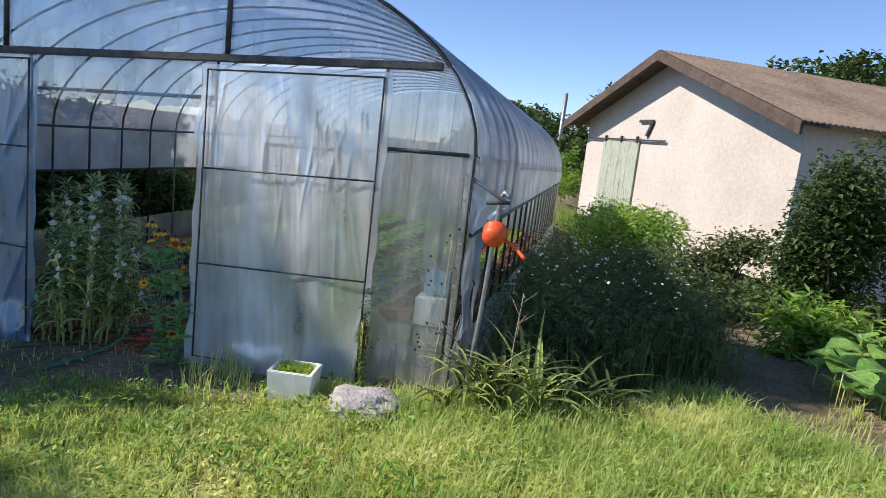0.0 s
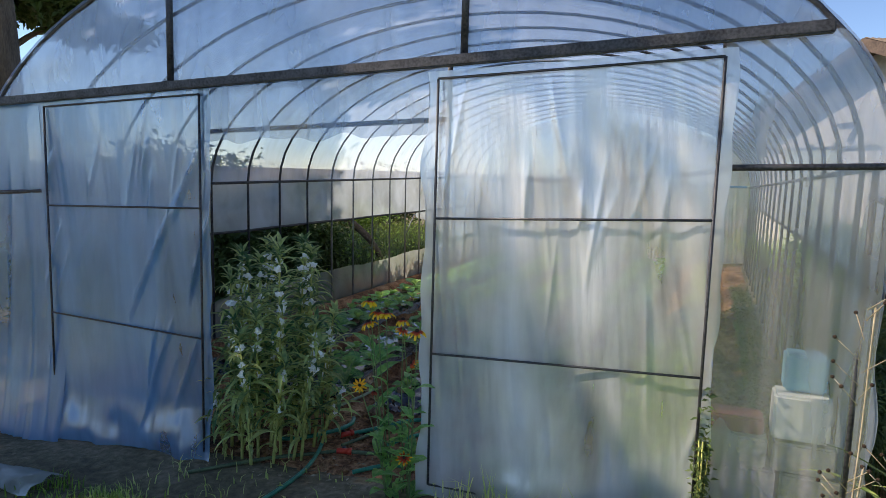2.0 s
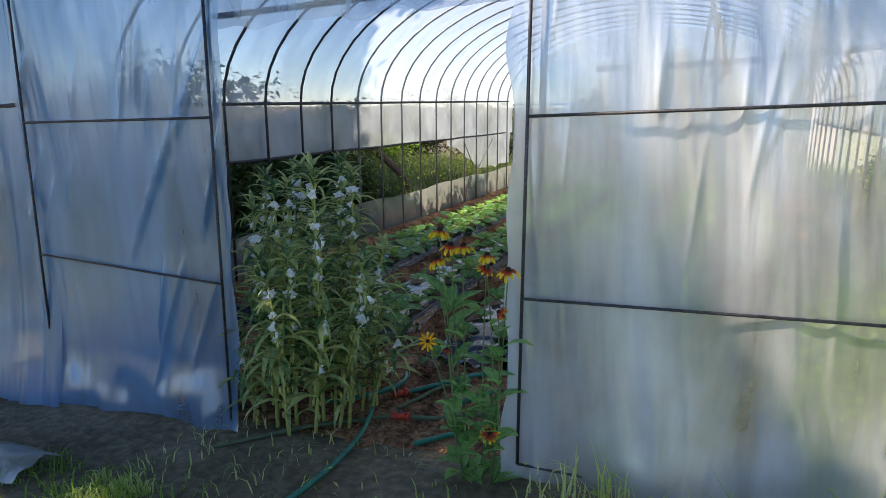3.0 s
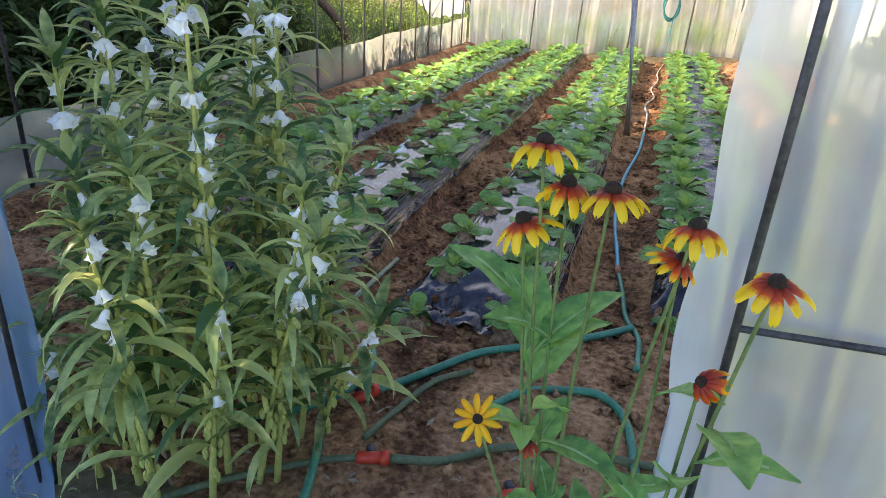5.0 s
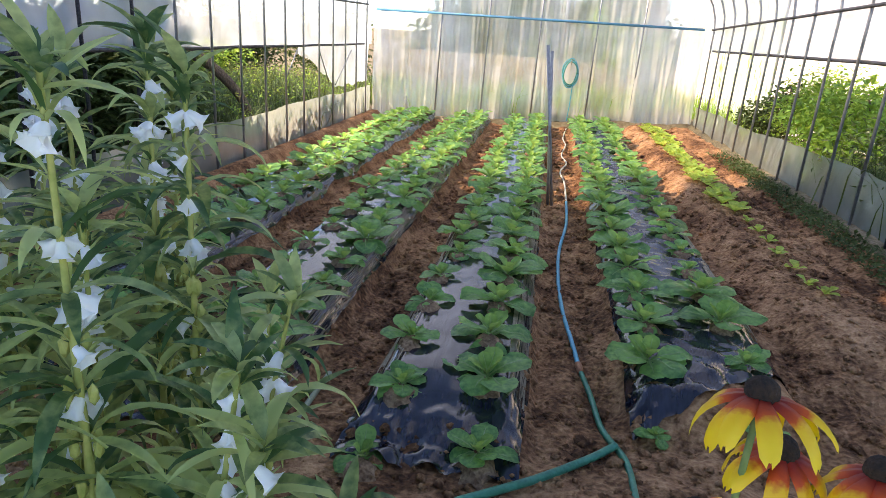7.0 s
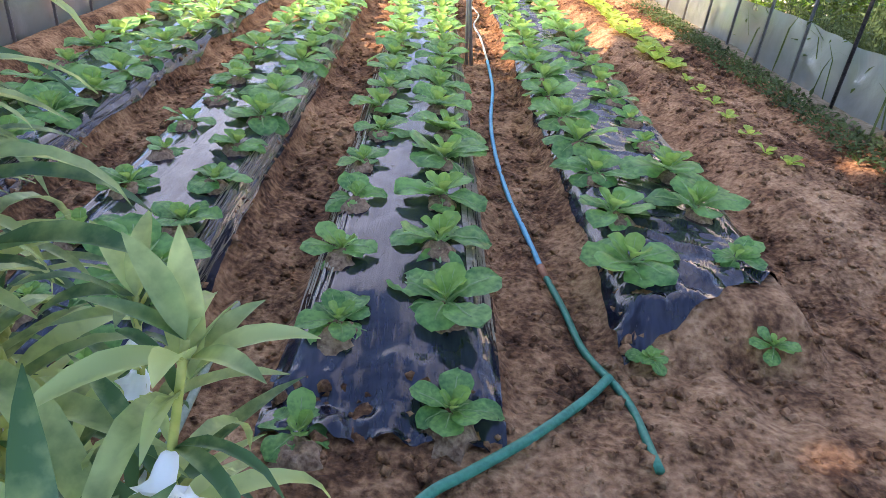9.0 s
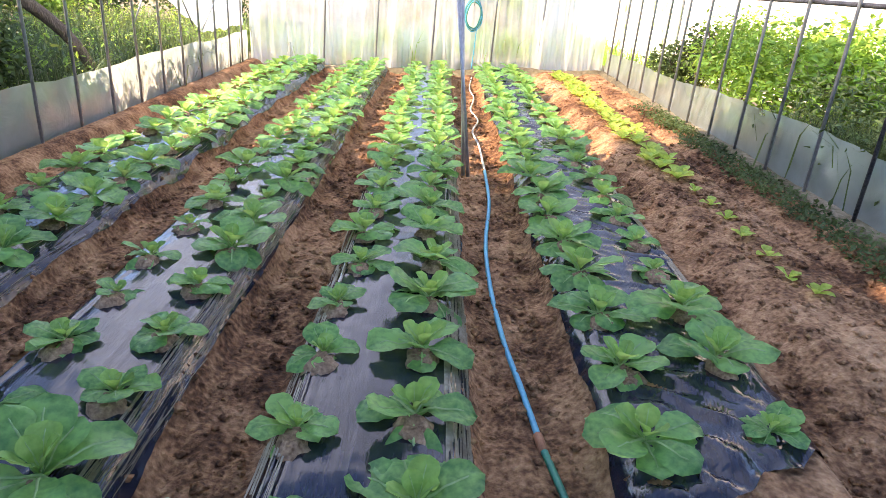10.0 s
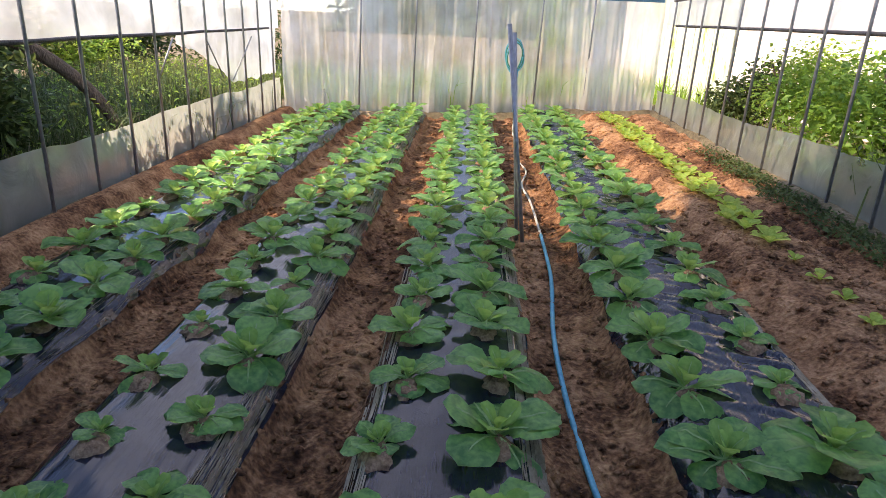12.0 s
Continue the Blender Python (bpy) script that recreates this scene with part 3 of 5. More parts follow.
# ---- plants ----
def leaf(name, length, width, droop, up, mat, parent, rib=None, cols=4, rows=7, shape=0.75, cup=0.25, ripple=0.0, stalk=0.12, seed=0, tip=0.0, full=0.8):
    """A leaf that leaves its stem along +y at an angle up and bends down by droop (degrees). shape: where along it is widest."""
    vs, fs, ix = [], [], []
    a, p = radians(up), Vector((0, 0, 0))
    for i in range(rows + 1):
        s = i / rows
        w = width / 2 * max(0.03, math.sin(math.pi * s ** (math.log(0.5) / math.log(shape))) ** full)
        if s < stalk:
            w = min(w, width * 0.09)
        w = w * (1 - tip * max(0, s - 0.6))
        n = Vector((0, -math.sin(a), math.cos(a)))
        for j in range(cols + 1):
            e = 2 * j / cols - 1
            r = ripple * (nz(s * 5 + seed, e * 2.5 + seed * 3, seed) + abs(e) * nz(s * 9, e * 7 + seed))
            vs.append(p + Vector((e * w, 0, 0)) + n * (cup * w * e * e + r))
        p = p + Vector((0, math.cos(a), math.sin(a))) * (length / rows)
        a -= radians(droop) / rows
    for i in range(rows):
        for j in range(cols):
            k = i * (cols + 1) + j
            fs.append((k, k + 1, k + cols + 2, k + cols + 1))
            ix.append(0)
    mats = [mat]
    if rib:
        n0 = len(vs)
        for i in range(rows - 1):
            c = Vector(vs[i * (cols + 1) + cols // 2])
            rw = width * 0.038 * (1 - i / rows) + 0.0006
            vs += [c + Vector((-rw, 0, 0.002)), c + Vector((0, 0, 0.006)), c + Vector((rw, 0, 0.002))]
        for i in range(rows - 2):
            for j in range(2):
                k = n0 + i * 3 + j
                fs.append((k, k + 1, k + 4, k + 3))
                ix.append(1)
        mats.append(rib)
    return mesh(name, vs, fs, mats, parent, "", True, ix)


def cabbage(rng, size):
    c = empty("cabbage", (0, 0, 0), "young green cabbage growing in a hole of black mulch film", "cabbage", "cabbages in the beds")
    n = rng.randint(6, 8)
    a = rng.uniform(0, 360)
    for i in range(n + 4):
        outer = i < n
        s = i / n if outer else (i - n) / 4
        a += 360 / n + rng.uniform(-16, 16) if outer else 137
        ln = size * (rng.uniform(0.74, 1.15) if outer else lerp(0.6, 0.34, s))
        lf = leaf("leaf", ln, ln * rng.uniform(0.6, 0.8), rng.uniform(20, 75) if outer else rng.uniform(5, 35), rng.uniform(8, 48) if outer else lerp(48, 80, s), CAB if outer else CAB_HEART, c, RIB,
                  cols=6, rows=9, shape=0.68, full=0.58, cup=rng.uniform(-0.25, 0.3) if outer else 0.3, ripple=0.012 * ln / 0.2, stalk=0.26, seed=rng.uniform(0, 50))
        lf.matrix_basis = pose(0, 0, 0.01 + (0 if outer else 0.012 + 0.015 * s), 0, 0, a)
    return c


rng = random.Random(5)
cab_models = [cabbage(rng, 0.205) for _ in range(9)]
first = list(cab_models)
# each row: x, first y, breadths of the first plants, usual breadths
ROWS_OF_CABBAGE = [
    (-5.66, 6.2, [], 0.3, 0.4), (-5.3, 6.05, [], 0.33, 0.41),
    (-4.63, 6.05, [0.17, 0.27, 0.26, 0.18, 0.25, 0.2, 0.31], 0.28, 0.38), (-4.33, 5.78, [0.28, 0.42, 0.24, 0.25, 0.26, 0.4, 0.38, 0.22], 0.31, 0.4),
    (-3.71, 5.62, [0.2, 0.23, 0.24, 0.23, 0.21, 0.27], 0.29, 0.38), (-3.37, 5.71, [0.23, 0.38, 0.36, 0.36, 0.4, 0.37], 0.34, 0.42),
    (-2.69, 6.05, [0.12, 0.37, 0.33, 0.36, 0.4, 0.39], 0.34, 0.42), (-2.3, 6.1, [0.14, 0.2, 0.36, 0.42, 0.21, 0.22, 0.28], 0.3, 0.4)]
cab_places = []
for x, y, given, lo, hi in ROWS_OF_CABBAGE:
    k = 0
    while y < BED_END - 0.05:
        d = given[k] if k < len(given) else rng.uniform(lo, hi)
        cab_places.append((x + rng.uniform(-0.025, 0.025), y, (d + 0.01) / 0.37))
        y += 0.392 * rng.uniform(0.94, 1.06)
        k += 1
HOLES = []
for k, (x, y, sc) in enumerate(cab_places):
    m = Matrix.Translation((x, y, floor_z(x, y) + 0.012)) @ pose(0, 0, 0, rng.uniform(-5, 5), rng.uniform(-5, 5), rng.uniform(0, 360)) @ Matrix.Scale(sc, 4)
    src = cab_models[k % len(cab_models)]
    if k < len(cab_models):
        first[k].matrix_basis = m
    else:
        cp = copy_thing(src, m)
        cp.scale = (sc, sc, sc)
    HOLES.append((x, y))


# mulch films on the beds, with a planting hole at each cabbage
def mulch(c, w, y0, k):
    def fn(u, v):
        y = lerp(y0 - 0.02 + 0.07 * nz(u * 6, k, 2) + (0.42 * u if k == 3 else 0), BED_END + 0.05, v)
        e = (u * 2 - 1) * (w - 0.02 + 0.03 * nz(y * 2, u > 0.5, k))
        x = c + e
        rough = 2.0 if k == 3 else 1.1
        fl = max(0, nz(x * 2.2, y * 0.9, k + 7) + (0.45 if k == 3 else 0.05))
        wr = rough * ((0.019 * fl * nz(x * 7, y * 17 + x * 9, k) + 0.006 * nz(x * 11, y * 33 + x * 14, k) if k == 3 else 0.008 * fl * nz(x * 34 + y * 3, y * 4, k)) + 0.002 * nz(x * 17, y * 0.7, k + 2) + 0.0012 * nz(x * 5, y * 6, k + 5) + 0.0012 * nz(x * 45, y * 3, k))
        if abs(u - 0.5) > 0.32:
            wr += 0.009 * nz(x * 31, y * 1.5, k) * (1 + nz(y * 1.3, u > 0.5, k))
        for hy in ends:
            wr += (0.035 * nz(x * 11, y * 10) + 0.018 * nz(x * 27, y * 24)) * max(0, 1 - max(0, y - hy) / 0.4)
        return (x, y, floor_z(x, y) + 0.014 + wr)
    ends = [y0]
    return tagged(sheet("mulch_film", fn, 62, 440, MULCH), "shiny wrinkled black plastic mulch film over a raised bed", "mulch film", "mulched beds", "structure")


for k, (c, w, y0) in enumerate(BEDS):
    mulch(c, w, y0, k)


pv, pf = [], []
for x, y in HOLES:
    o = len(pv)
    if x > -2.95 and y < 6.55:
        continue
    yy = y - 0.06
    pv.append((x, yy, floor_z(x, yy) + 0.026))
    for rad, up in ((0.024, 0.042), (0.045, 0.032), (0.066, 0.002)):
        for q in range(14):
            a, rr = q * math.pi / 7, rad * rng.uniform(0.7, 1.3)
            px, py = x + rr * math.cos(a), yy + rr * 1.15 * math.sin(a)
            pv.append((px, py, floor_z(px, py) + up + rng.uniform(-0.007, 0.007)))
    pf += [(o, o + 1 + q, o + 1 + (q + 1) % 14) for q in range(14)]
    for ring in (0, 14):
        for q in range(14):
            g, h = o + 1 + ring + q, o + 1 + ring + (q + 1) % 14
            pf.append((g, g + 14, h + 14, h))
tagged(mesh("planting_soil", pv, pf, STRAW), "loose dry soil heaped in the planting holes of the film", "soil", kind="stuff")


# ---- foliage helpers ----
nrng = np.random.default_rng(11)


def leaf_cloud(name, pts, size, mat, parent=None, label="", aspect=0.5, lift=0.2, fold=0.25):
    """Many small folded leaves, one at each point, joined."""
    pts = np.asarray(pts, float)
    n = len(pts)
    d = nrng.normal(size=(n, 3))
    d[:, 2] = d[:, 2] * 0.5 + lift - 0.3
    d /= np.linalg.norm(d, axis=1)[:, None]
    s = np.cross(d, nrng.normal(size=(n, 3)) * 0.35 + (0, 0, 1))
    s /= np.linalg.norm(s, axis=1)[:, None] + 1e-9
    up = np.cross(s, d)
    L = (size * nrng.uniform(0.6, 1.25, n))[:, None]
    W = L * aspect / 2
    mid = pts + d * L * 0.45
    v = np.stack([pts, mid + s * W + up * W * fold, pts + d * L - up * L * 0.12, mid - s * W + up * W * fold], 1).reshape(-1, 3)
    f = [(4 * i, 4 * i + 1, 4 * i + 2) for i in range(n)] + [(4 * i, 4 * i + 2, 4 * i + 3) for i in range(n)]
    return mesh(name, v.tolist(), f, mat, parent, label, False)


def blades(name, pts, height, width, mat, parent=None, label="", lean=0.5):
    """Grass blades, each of two joints and a bent tip."""
    pts = np.asarray(pts, float)
    n = len(pts)
    h = (np.asarray(height) * nrng.uniform(0.5, 1.25, n))[:, None]
    a = nrng.uniform(0, 2 * math.pi, n)
    d = np.stack([np.cos(a), np.sin(a), 0 * a], 1)
    s = np.stack([-np.sin(a), np.cos(a), 0 * a], 1)
    k = nrng.uniform(0.1, 1.0, n)[:, None] * lean
    z = np.array([0, 0, 1.0])
    w = width * nrng.uniform(0.7, 1.3, n)[:, None]
    m = pts + z * h * 0.55 + d * h * k * 0.25
    t = pts + z * h * (1 - 0.35 * k) + d * h * k * 0.9
    v = np.stack([pts - s * w, pts + s * w, m + s * w * 0.8, m - s * w * 0.8, t], 1).reshape(-1, 3)
    f = []
    for i in range(n):
        o = 5 * i
        f += [(o, o + 1, o + 2, o + 3), (o + 3, o + 2, o + 4)]
    return mesh(name, v.tolist(), f, mat, parent, label, False)


def blob_points(n, c, r, rough=0.35, hollow=0.55, floor_at=None):
    """Points in lumpy shells around c."""
    d = nrng.normal(size=(n * 2, 3))
    d /= np.linalg.norm(d, axis=1)[:, None]
    out = []
    for q in d:
        k = nrng.uniform(hollow, 1.0) * (1 + rough * nz(q[0] * 2.3 + c[0], q[1] * 2.3 + c[1], q[2] * 2.3))
        p = (c[0] + q[0] * r[0] * k, c[1] + q[1] * r[1] * k, c[2] + q[2] * r[2] * k)
        if floor_at is None or p[2] > floor_at:
            out.append(p)
        if len(out) >= n:
            break
    return out


def bush(name, c, r, n, size, mat, label, category="bush", stems=6, aspect=0.5, lumps=5):
    z0 = ground_z(c[0], c[1])
    b = empty(name, (c[0], c[1], z0), label, category)
    pts = []
    for _ in range(lumps):
        o = nrng.uniform(-0.55, 0.55, 3)
        cc = (c[0] + o[0] * r[0], c[1] + o[1] * r[1], c[2] + o[2] * r[2])
        pts += blob_points(n // lumps, cc, [q * 0.62 for q in r], 0.5, 0.3, z0)
    under(leaf_cloud("crown", pts, size, mat, aspect=aspect), b)
    for i in range(stems):
        a = nrng.uniform(0, 6.28)
        tip = Vector((c[0] + 0.6 * r[0] * math.cos(a), c[1] + 0.6 * r[1] * math.sin(a), c[2] + nrng.uniform(0, 0.6) * r[2]))
        base = Vector((c[0] + 0.08 * math.cos(a), c[1] + 0.08 * math.sin(a), z0 - 0.05))
        mid = base.lerp(tip, 0.5) + Vector((0, 0, 0.1))
        under(tube("branch", smooth_path([base, mid, tip], 4), 0.012, BARK, radii=None, sides=5), b)
    return b


# ---- lawn and weeds ----
def scatter(n, x0, x1, y0, y1, keep=lambda x, y: True):
    out = []
    while len(out) < n:
        x, y = nrng.uniform(x0, x1), nrng.uniform(y0, y1)
        if keep(x, y):
            out.append((x, y, ground_z(x, y) - 0.004))
    return out


def lawn_far(x):
    """Where the lawn ends towards the weeds and the shaded path."""
    return lerp(4.45, 5.3, step(0.1, 1.0, x)) - 1.4 * max(0, min(x, 2.4) - 1.1) + 0.2 * nz(x * 2.5, 5)


def lawn_edge(x, y):
    if -4.2 < x < -2.8 and y > 3.3:
        return nrng.random() < 0.02
    if x > 0.1:
        return y < lawn_far(x) or nrng.random() < 0.03
    if x < -2.0:
        return y < 3.75 + 0.25 * nz(x * 3, 1) or nrng.random() < 0.06
    return y < 4.28 + 0.1 * nz(x * 4)


def tufts(pts, n, r):
    """Adds n blades round each point."""
    out = []
    for x, y, z in pts:
        for _ in range(n):
            px, py = x + nrng.normal() * r, y + nrng.normal() * r
            out.append((px, py, ground_z(px, py) - 0.004))
    return out


# turf under the lawn grass, with a ragged edge
def turf_reach(x):
    if x < -2.0:
        return lerp(3.6, 2.5, step(-2.2, -3.4, x)) + 0.35 * nz(x * 1.7, 2) + 0.12 * nz(x * 7)
    if x > 0.1:
        return lawn_far(x) - 0.05
    return 4.2 + 0.12 * nz(x * 5)


tx = np.arange(-16, 14.01, 0.08)
ty = 60
tv = [(x, lerp(-9.0 + 1.5 * nz(x * 0.6, 4), turf_reach(x), (j / ty) ** 0.6), 0) for x in tx for j in range(ty + 1)]
tv = [(x, y, ground_z(x, y) + 0.012) for x, y, _ in tv]
tf = [(i * (ty + 1) + j, (i + 1) * (ty + 1) + j, (i + 1) * (ty + 1) + j + 1, i * (ty + 1) + j + 1) for i in range(len(tx) - 1) for j in range(ty)]
tagged(mesh("turf", tv, tf, LAWN), "thin turf and thatch under the lawn grass", "turf", kind="structure")
near = scatter(72000, -4.5, 3.4, 0.9, 5.4, lambda x, y: lawn_edge(x, y) and nrng.random() < 0.55 + 0.6 * nz(x * 2.2, y * 2.2, 4))
tagged(blades("lawn_grass", near, 0.085, 0.0042, GRASS, lean=0.9), "sunlit lawn of mixed short grass and clover", "grass", kind="stuff")
dry = scatter(9000, -3.0, 3.4, 1.0, 4.3, lambda x, y: lawn_edge(x, y) and nz(x * 1.6, y * 1.6, 9) > 0.05)
tagged(blades("dry_grass", dry, 0.07, 0.0022, mk("dry_grass", (0.36, 0.3, 0.13), (0.55, 0.46, 0.24), 3, 0.8, 0.1, 9, 0.002, trans=0.2), lean=1.2), "patches of dry straw-coloured grass in the lawn", "grass", kind="stuff")
clover = scatter(9000, -3.5, 3.2, 1.2, 4.4, lambda x, y: lawn_edge(x, y) and nz(x * 1.9, y * 1.9, 2) > 0.0)
tagged(leaf_cloud("lawn_weeds", [(x, y, z + nrng.uniform(0.02, 0.11)) for x, y, z in clover], 0.038, GRASS, aspect=0.8, lift=0.6), "small broad-leaved weeds among the lawn grass", "weeds", kind="stuff")
broad = scatter(2600, -3.2, 3.0, 1.3, 4.5, lambda x, y: lawn_edge(x, y) and nz(x * 2.6, y * 2.6, 21) > 0.12)
tagged(leaf_cloud("lawn_weeds", [(x, y, z + nrng.uniform(0.02, 0.13)) for x, y, z in broad], 0.075, BUSH, aspect=0.4, lift=0.7), "clumps of broad-leaved weeds in the lawn", "weeds", kind="stuff")
lump_at = scatter(520, -2.9, 3.2, 1.6, 4.3, lambda x, y: lawn_edge(x, y) and nz(x * 1.3, y * 1.3, 5) > -0.1)
tagged(blades("lawn_tufts", tufts(lump_at, 34, 0.05), 0.15, 0.005, GRASS, lean=1.3), "uneven tufts of longer yellow-green grass in the lawn", "grass", kind="stuff")
mound = tufts(scatter(460, -1.4, 2.6, 3.0, 5.4, lambda x, y: lawn_edge(x, y) and not (-2.1 < x < -0.95)), 22, 0.06)
tagged(blades("mound_grass", mound, 0.19, 0.005, GRASS, lean=1.2), "thick uneven mound of long grass before the weeds", "grass", kind="stuff")
tall = tufts(scatter(110, -2.6, 2.6, 3.6, 4.45, lambda x, y: not (-4.2 < x < -2.75) and not (-2.1 < x < -1.0 and y < 4.25)), 9, 0.05)
tagged(blades("tall_grass", tall, 0.26, 0.0042, GRASS, lean=0.8), "tall unmown grass along the foot of the polytunnel", "grass", kind="stuff")
door_grass = tufts(scatter(150, -5.6, -2.8, 3.0, 3.75, lambda x, y: nz(x * 2, y * 3, 14) > -0.15), 14, 0.06)
tagged(blades("door_grass", door_grass, 0.09, 0.004, BUSH, lean=1.0), "short dark green grass before the door", "grass", kind="stuff")
far_grass = scatter(16000, 3.2, 9, 0.5, 9, lambda x, y: y < 4 or nrng.random() < 0.25) + scatter(9000, -12, -6.6, 1.5, 4.5)
tagged(blades("field_grass", far_grass, 0.12, 0.006, GRASS), "rough grass at the edge of the yard", "grass", kind="stuff")
side = tufts(scatter(520, -0.55, 1.5, 4.6, 10.5, lambda x, y: x < 1.25 + 0.25 * nz(y * 1.5, 3) and y > lawn_far(x) + 0.15), 16, 0.12)
tagged(blades("dark_grass", side, 0.55, 0.006, WEED, lean=0.9), "dense dark waist-high weeds beside the polytunnel", "weeds", kind="stuff")
wl = [(x + nrng.normal() * 0.1, y + nrng.normal() * 0.1, ground_z(x, y) + nrng.uniform(0.05, 1.0) * (0.75 + 0.35 * nz(x * 1.4, y * 1.4, 6))) for x, y, z in scatter(16000, -0.6, 1.25, 4.75, 10.5, lambda x, y: y > lawn_far(x) + 0.2)]
tagged(leaf_cloud("weed_leaves", wl, 0.075, WEED, aspect=0.35), "leafy dark weeds beside the polytunnel", "weeds", kind="stuff")
wf = [(x, y, ground_z(x, y) + nrng.uniform(0.75, 1.15)) for x, y, z in scatter(170, -0.55, 0.9, 4.6, 6.6)]
tagged(leaf_cloud("weed_flowers", wf, 0.028, PETAL_W, aspect=0.9), "tiny white weed flowers", "flowers", kind="stuff")
low = [(x, y, ground_z(x, y) + nrng.uniform(0.02, 0.55) * (0.6 + 0.5 * nz(x, y, 3))) for x, y, z in scatter(9000, 1.5, 4.4, 8.2, 13)]
tagged(leaf_cloud("garden_plants", low, 0.11, WEED, aspect=0.6), "rows of dark green garden plants before the house", "plants", kind="stuff")
lg = tufts(scatter(700, -10.5, -6.55, 5.5, 19, lambda x, y: y > 10.4 or x < -9.0), 12, 0.14)
tagged(blades("side_grass", lg[::2], 0.55, 0.007, WEED, lean=0.9), "tall rank grass beyond the open side of the polytunnel", "grass", kind="stuff")
tagged(blades("side_grass", lg[1::2], 0.62, 0.005, WEED, lean=1.1), "tall yellowing grass beyond the open side of the polytunnel", "grass", kind="stuff")
sl = [(x, y, ground_z(x, y) + nrng.uniform(0.02, 0.6)) for x, y, z in scatter(3500, -9.5, -6.6, 10.2, 18)]
tagged(leaf_cloud("side_weeds", sl, 0.07, BUSH, aspect=0.4), "leafy weeds among the tall grass beyond the polytunnel", "weeds", kind="stuff")
bg = tufts(scatter(260, -7, 2, 15.9, 20), 10, 0.15)
tagged(blades("back_grass", bg, 0.6, 0.009, BUSH, lean=0.9), "tall grass behind the polytunnel", "grass", kind="stuff")

bush("leafy_bush", (0.75, 12.3, 0.02), (1.1, 1.5, 0.68), 7500, 0.105, BUSH, "bright green leafy bush beside the polytunnel", aspect=0.6, lumps=16)
bush("leafy_bush", (0.3, 14.9, -0.15), (0.55, 0.7, 0.5), 1800, 0.1, WEED, "dark green bush at the back corner of the polytunnel", aspect=0.6)
bush("leafy_bush", (0.5, 13.7, 0.1), (0.8, 0.9, 0.55), 5000, 0.07, BUSH, "bright green bush by the polytunnel's back", aspect=0.6, lumps=10)
bush("leafy_bush", (0.6, 9.2, -0.15), (0.75, 1.1, 0.5), 4500, 0.09, WEED, "dark weedy bush against the polytunnel", aspect=0.4)
bush("tall_shrub", (3.2, 9.0, 0.8), (0.95, 0.9, 1.35), 14000, 0.1, TREE, "dark tall shrub at the side of the yard", aspect=0.5)
bush("leafy_bush", (2.4, 7.2, -0.08), (0.6, 0.6, 0.4), 1500, 0.16, BUSH, "bright yellow-green leafy plant at the yard's edge", aspect=0.3)
bush("leafy_bush", (4.3, 8.0, 0.6), (1.0, 1.0, 1.1), 4500, 0.1, BUSH, "light green shrub at the yard's edge", aspect=0.45)
bush("leafy_bush", (2.3, 11.6, 0.0), (0.9, 0.8, 0.5), 3000, 0.1, WEED, "low dark garden shrub before the house", aspect=0.5)


# pumpkin vine with its large leaves
vine = empty("pumpkin_vine", (2.0, 5.0, ground_z(2, 5)), "pumpkin vine with large round green leaves on the ground", "pumpkin vine")
for i in range(34):
    x, y = 1.95 + nrng.uniform(0, 1.1), 5.0 + nrng.uniform(0, 1.1)
    z = ground_z(x, y)
    h = nrng.uniform(0.12, 0.42)
    under(tube("stalk", [(x, y, z - 0.01), (x + 0.02, y + 0.03, z + h)], 0.005, SES_STEM, sides=5), vine)
    lf = leaf("leaf", 0.27, 0.3, 45, 15, VINE, None, RIB, cols=6, rows=7, shape=0.5, cup=0.3, ripple=0.02, stalk=0.02, seed=i * 1.7)
    under(lf, vine)
    lf.matrix_basis = Matrix.Translation((x + 0.02, y + 0.03, z + h)) @ pose(0, 0, 0, 0, 0, nrng.uniform(0, 360))


# clumps of long arching leaves by the front corner
def blade_clump(x, y, n, length, label, mat, seed):
    z = ground_z(x, y)
    c = empty("grass_clump", (x, y, z), label, "grass clump", "grass clumps at the corner")
    r = random.Random(seed)
    for i in range(n):
        lf = leaf("leaf", length * r.uniform(0.6, 1.15), 0.03 * r.uniform(0.7, 1.3), r.uniform(60, 130), r.uniform(68, 88), mat, c, cols=2, rows=9, shape=0.4, cup=0.5, stalk=0.0, seed=i)
        lf.matrix_basis = pose(r.uniform(-0.06, 0.06), r.uniform(-0.06, 0.06), -0.01, 0, 0, r.uniform(0, 360))
    return c


for k, (x, y, n, ln) in enumerate(((-0.45, 4.2, 26, 0.8), (-0.2, 4.3, 26, 0.85), (0.05, 4.4, 20, 0.7), (-0.62, 4.22, 16, 0.75), (0.3, 4.5, 16, 0.6), (-0.3, 4.05, 14, 0.5), (-0.75, 4.12, 10, 0.5))):
    blade_clump(x, y, n, ln, "clump of long arching yellow-green leaves", GRASS if k % 2 else WEED, k)


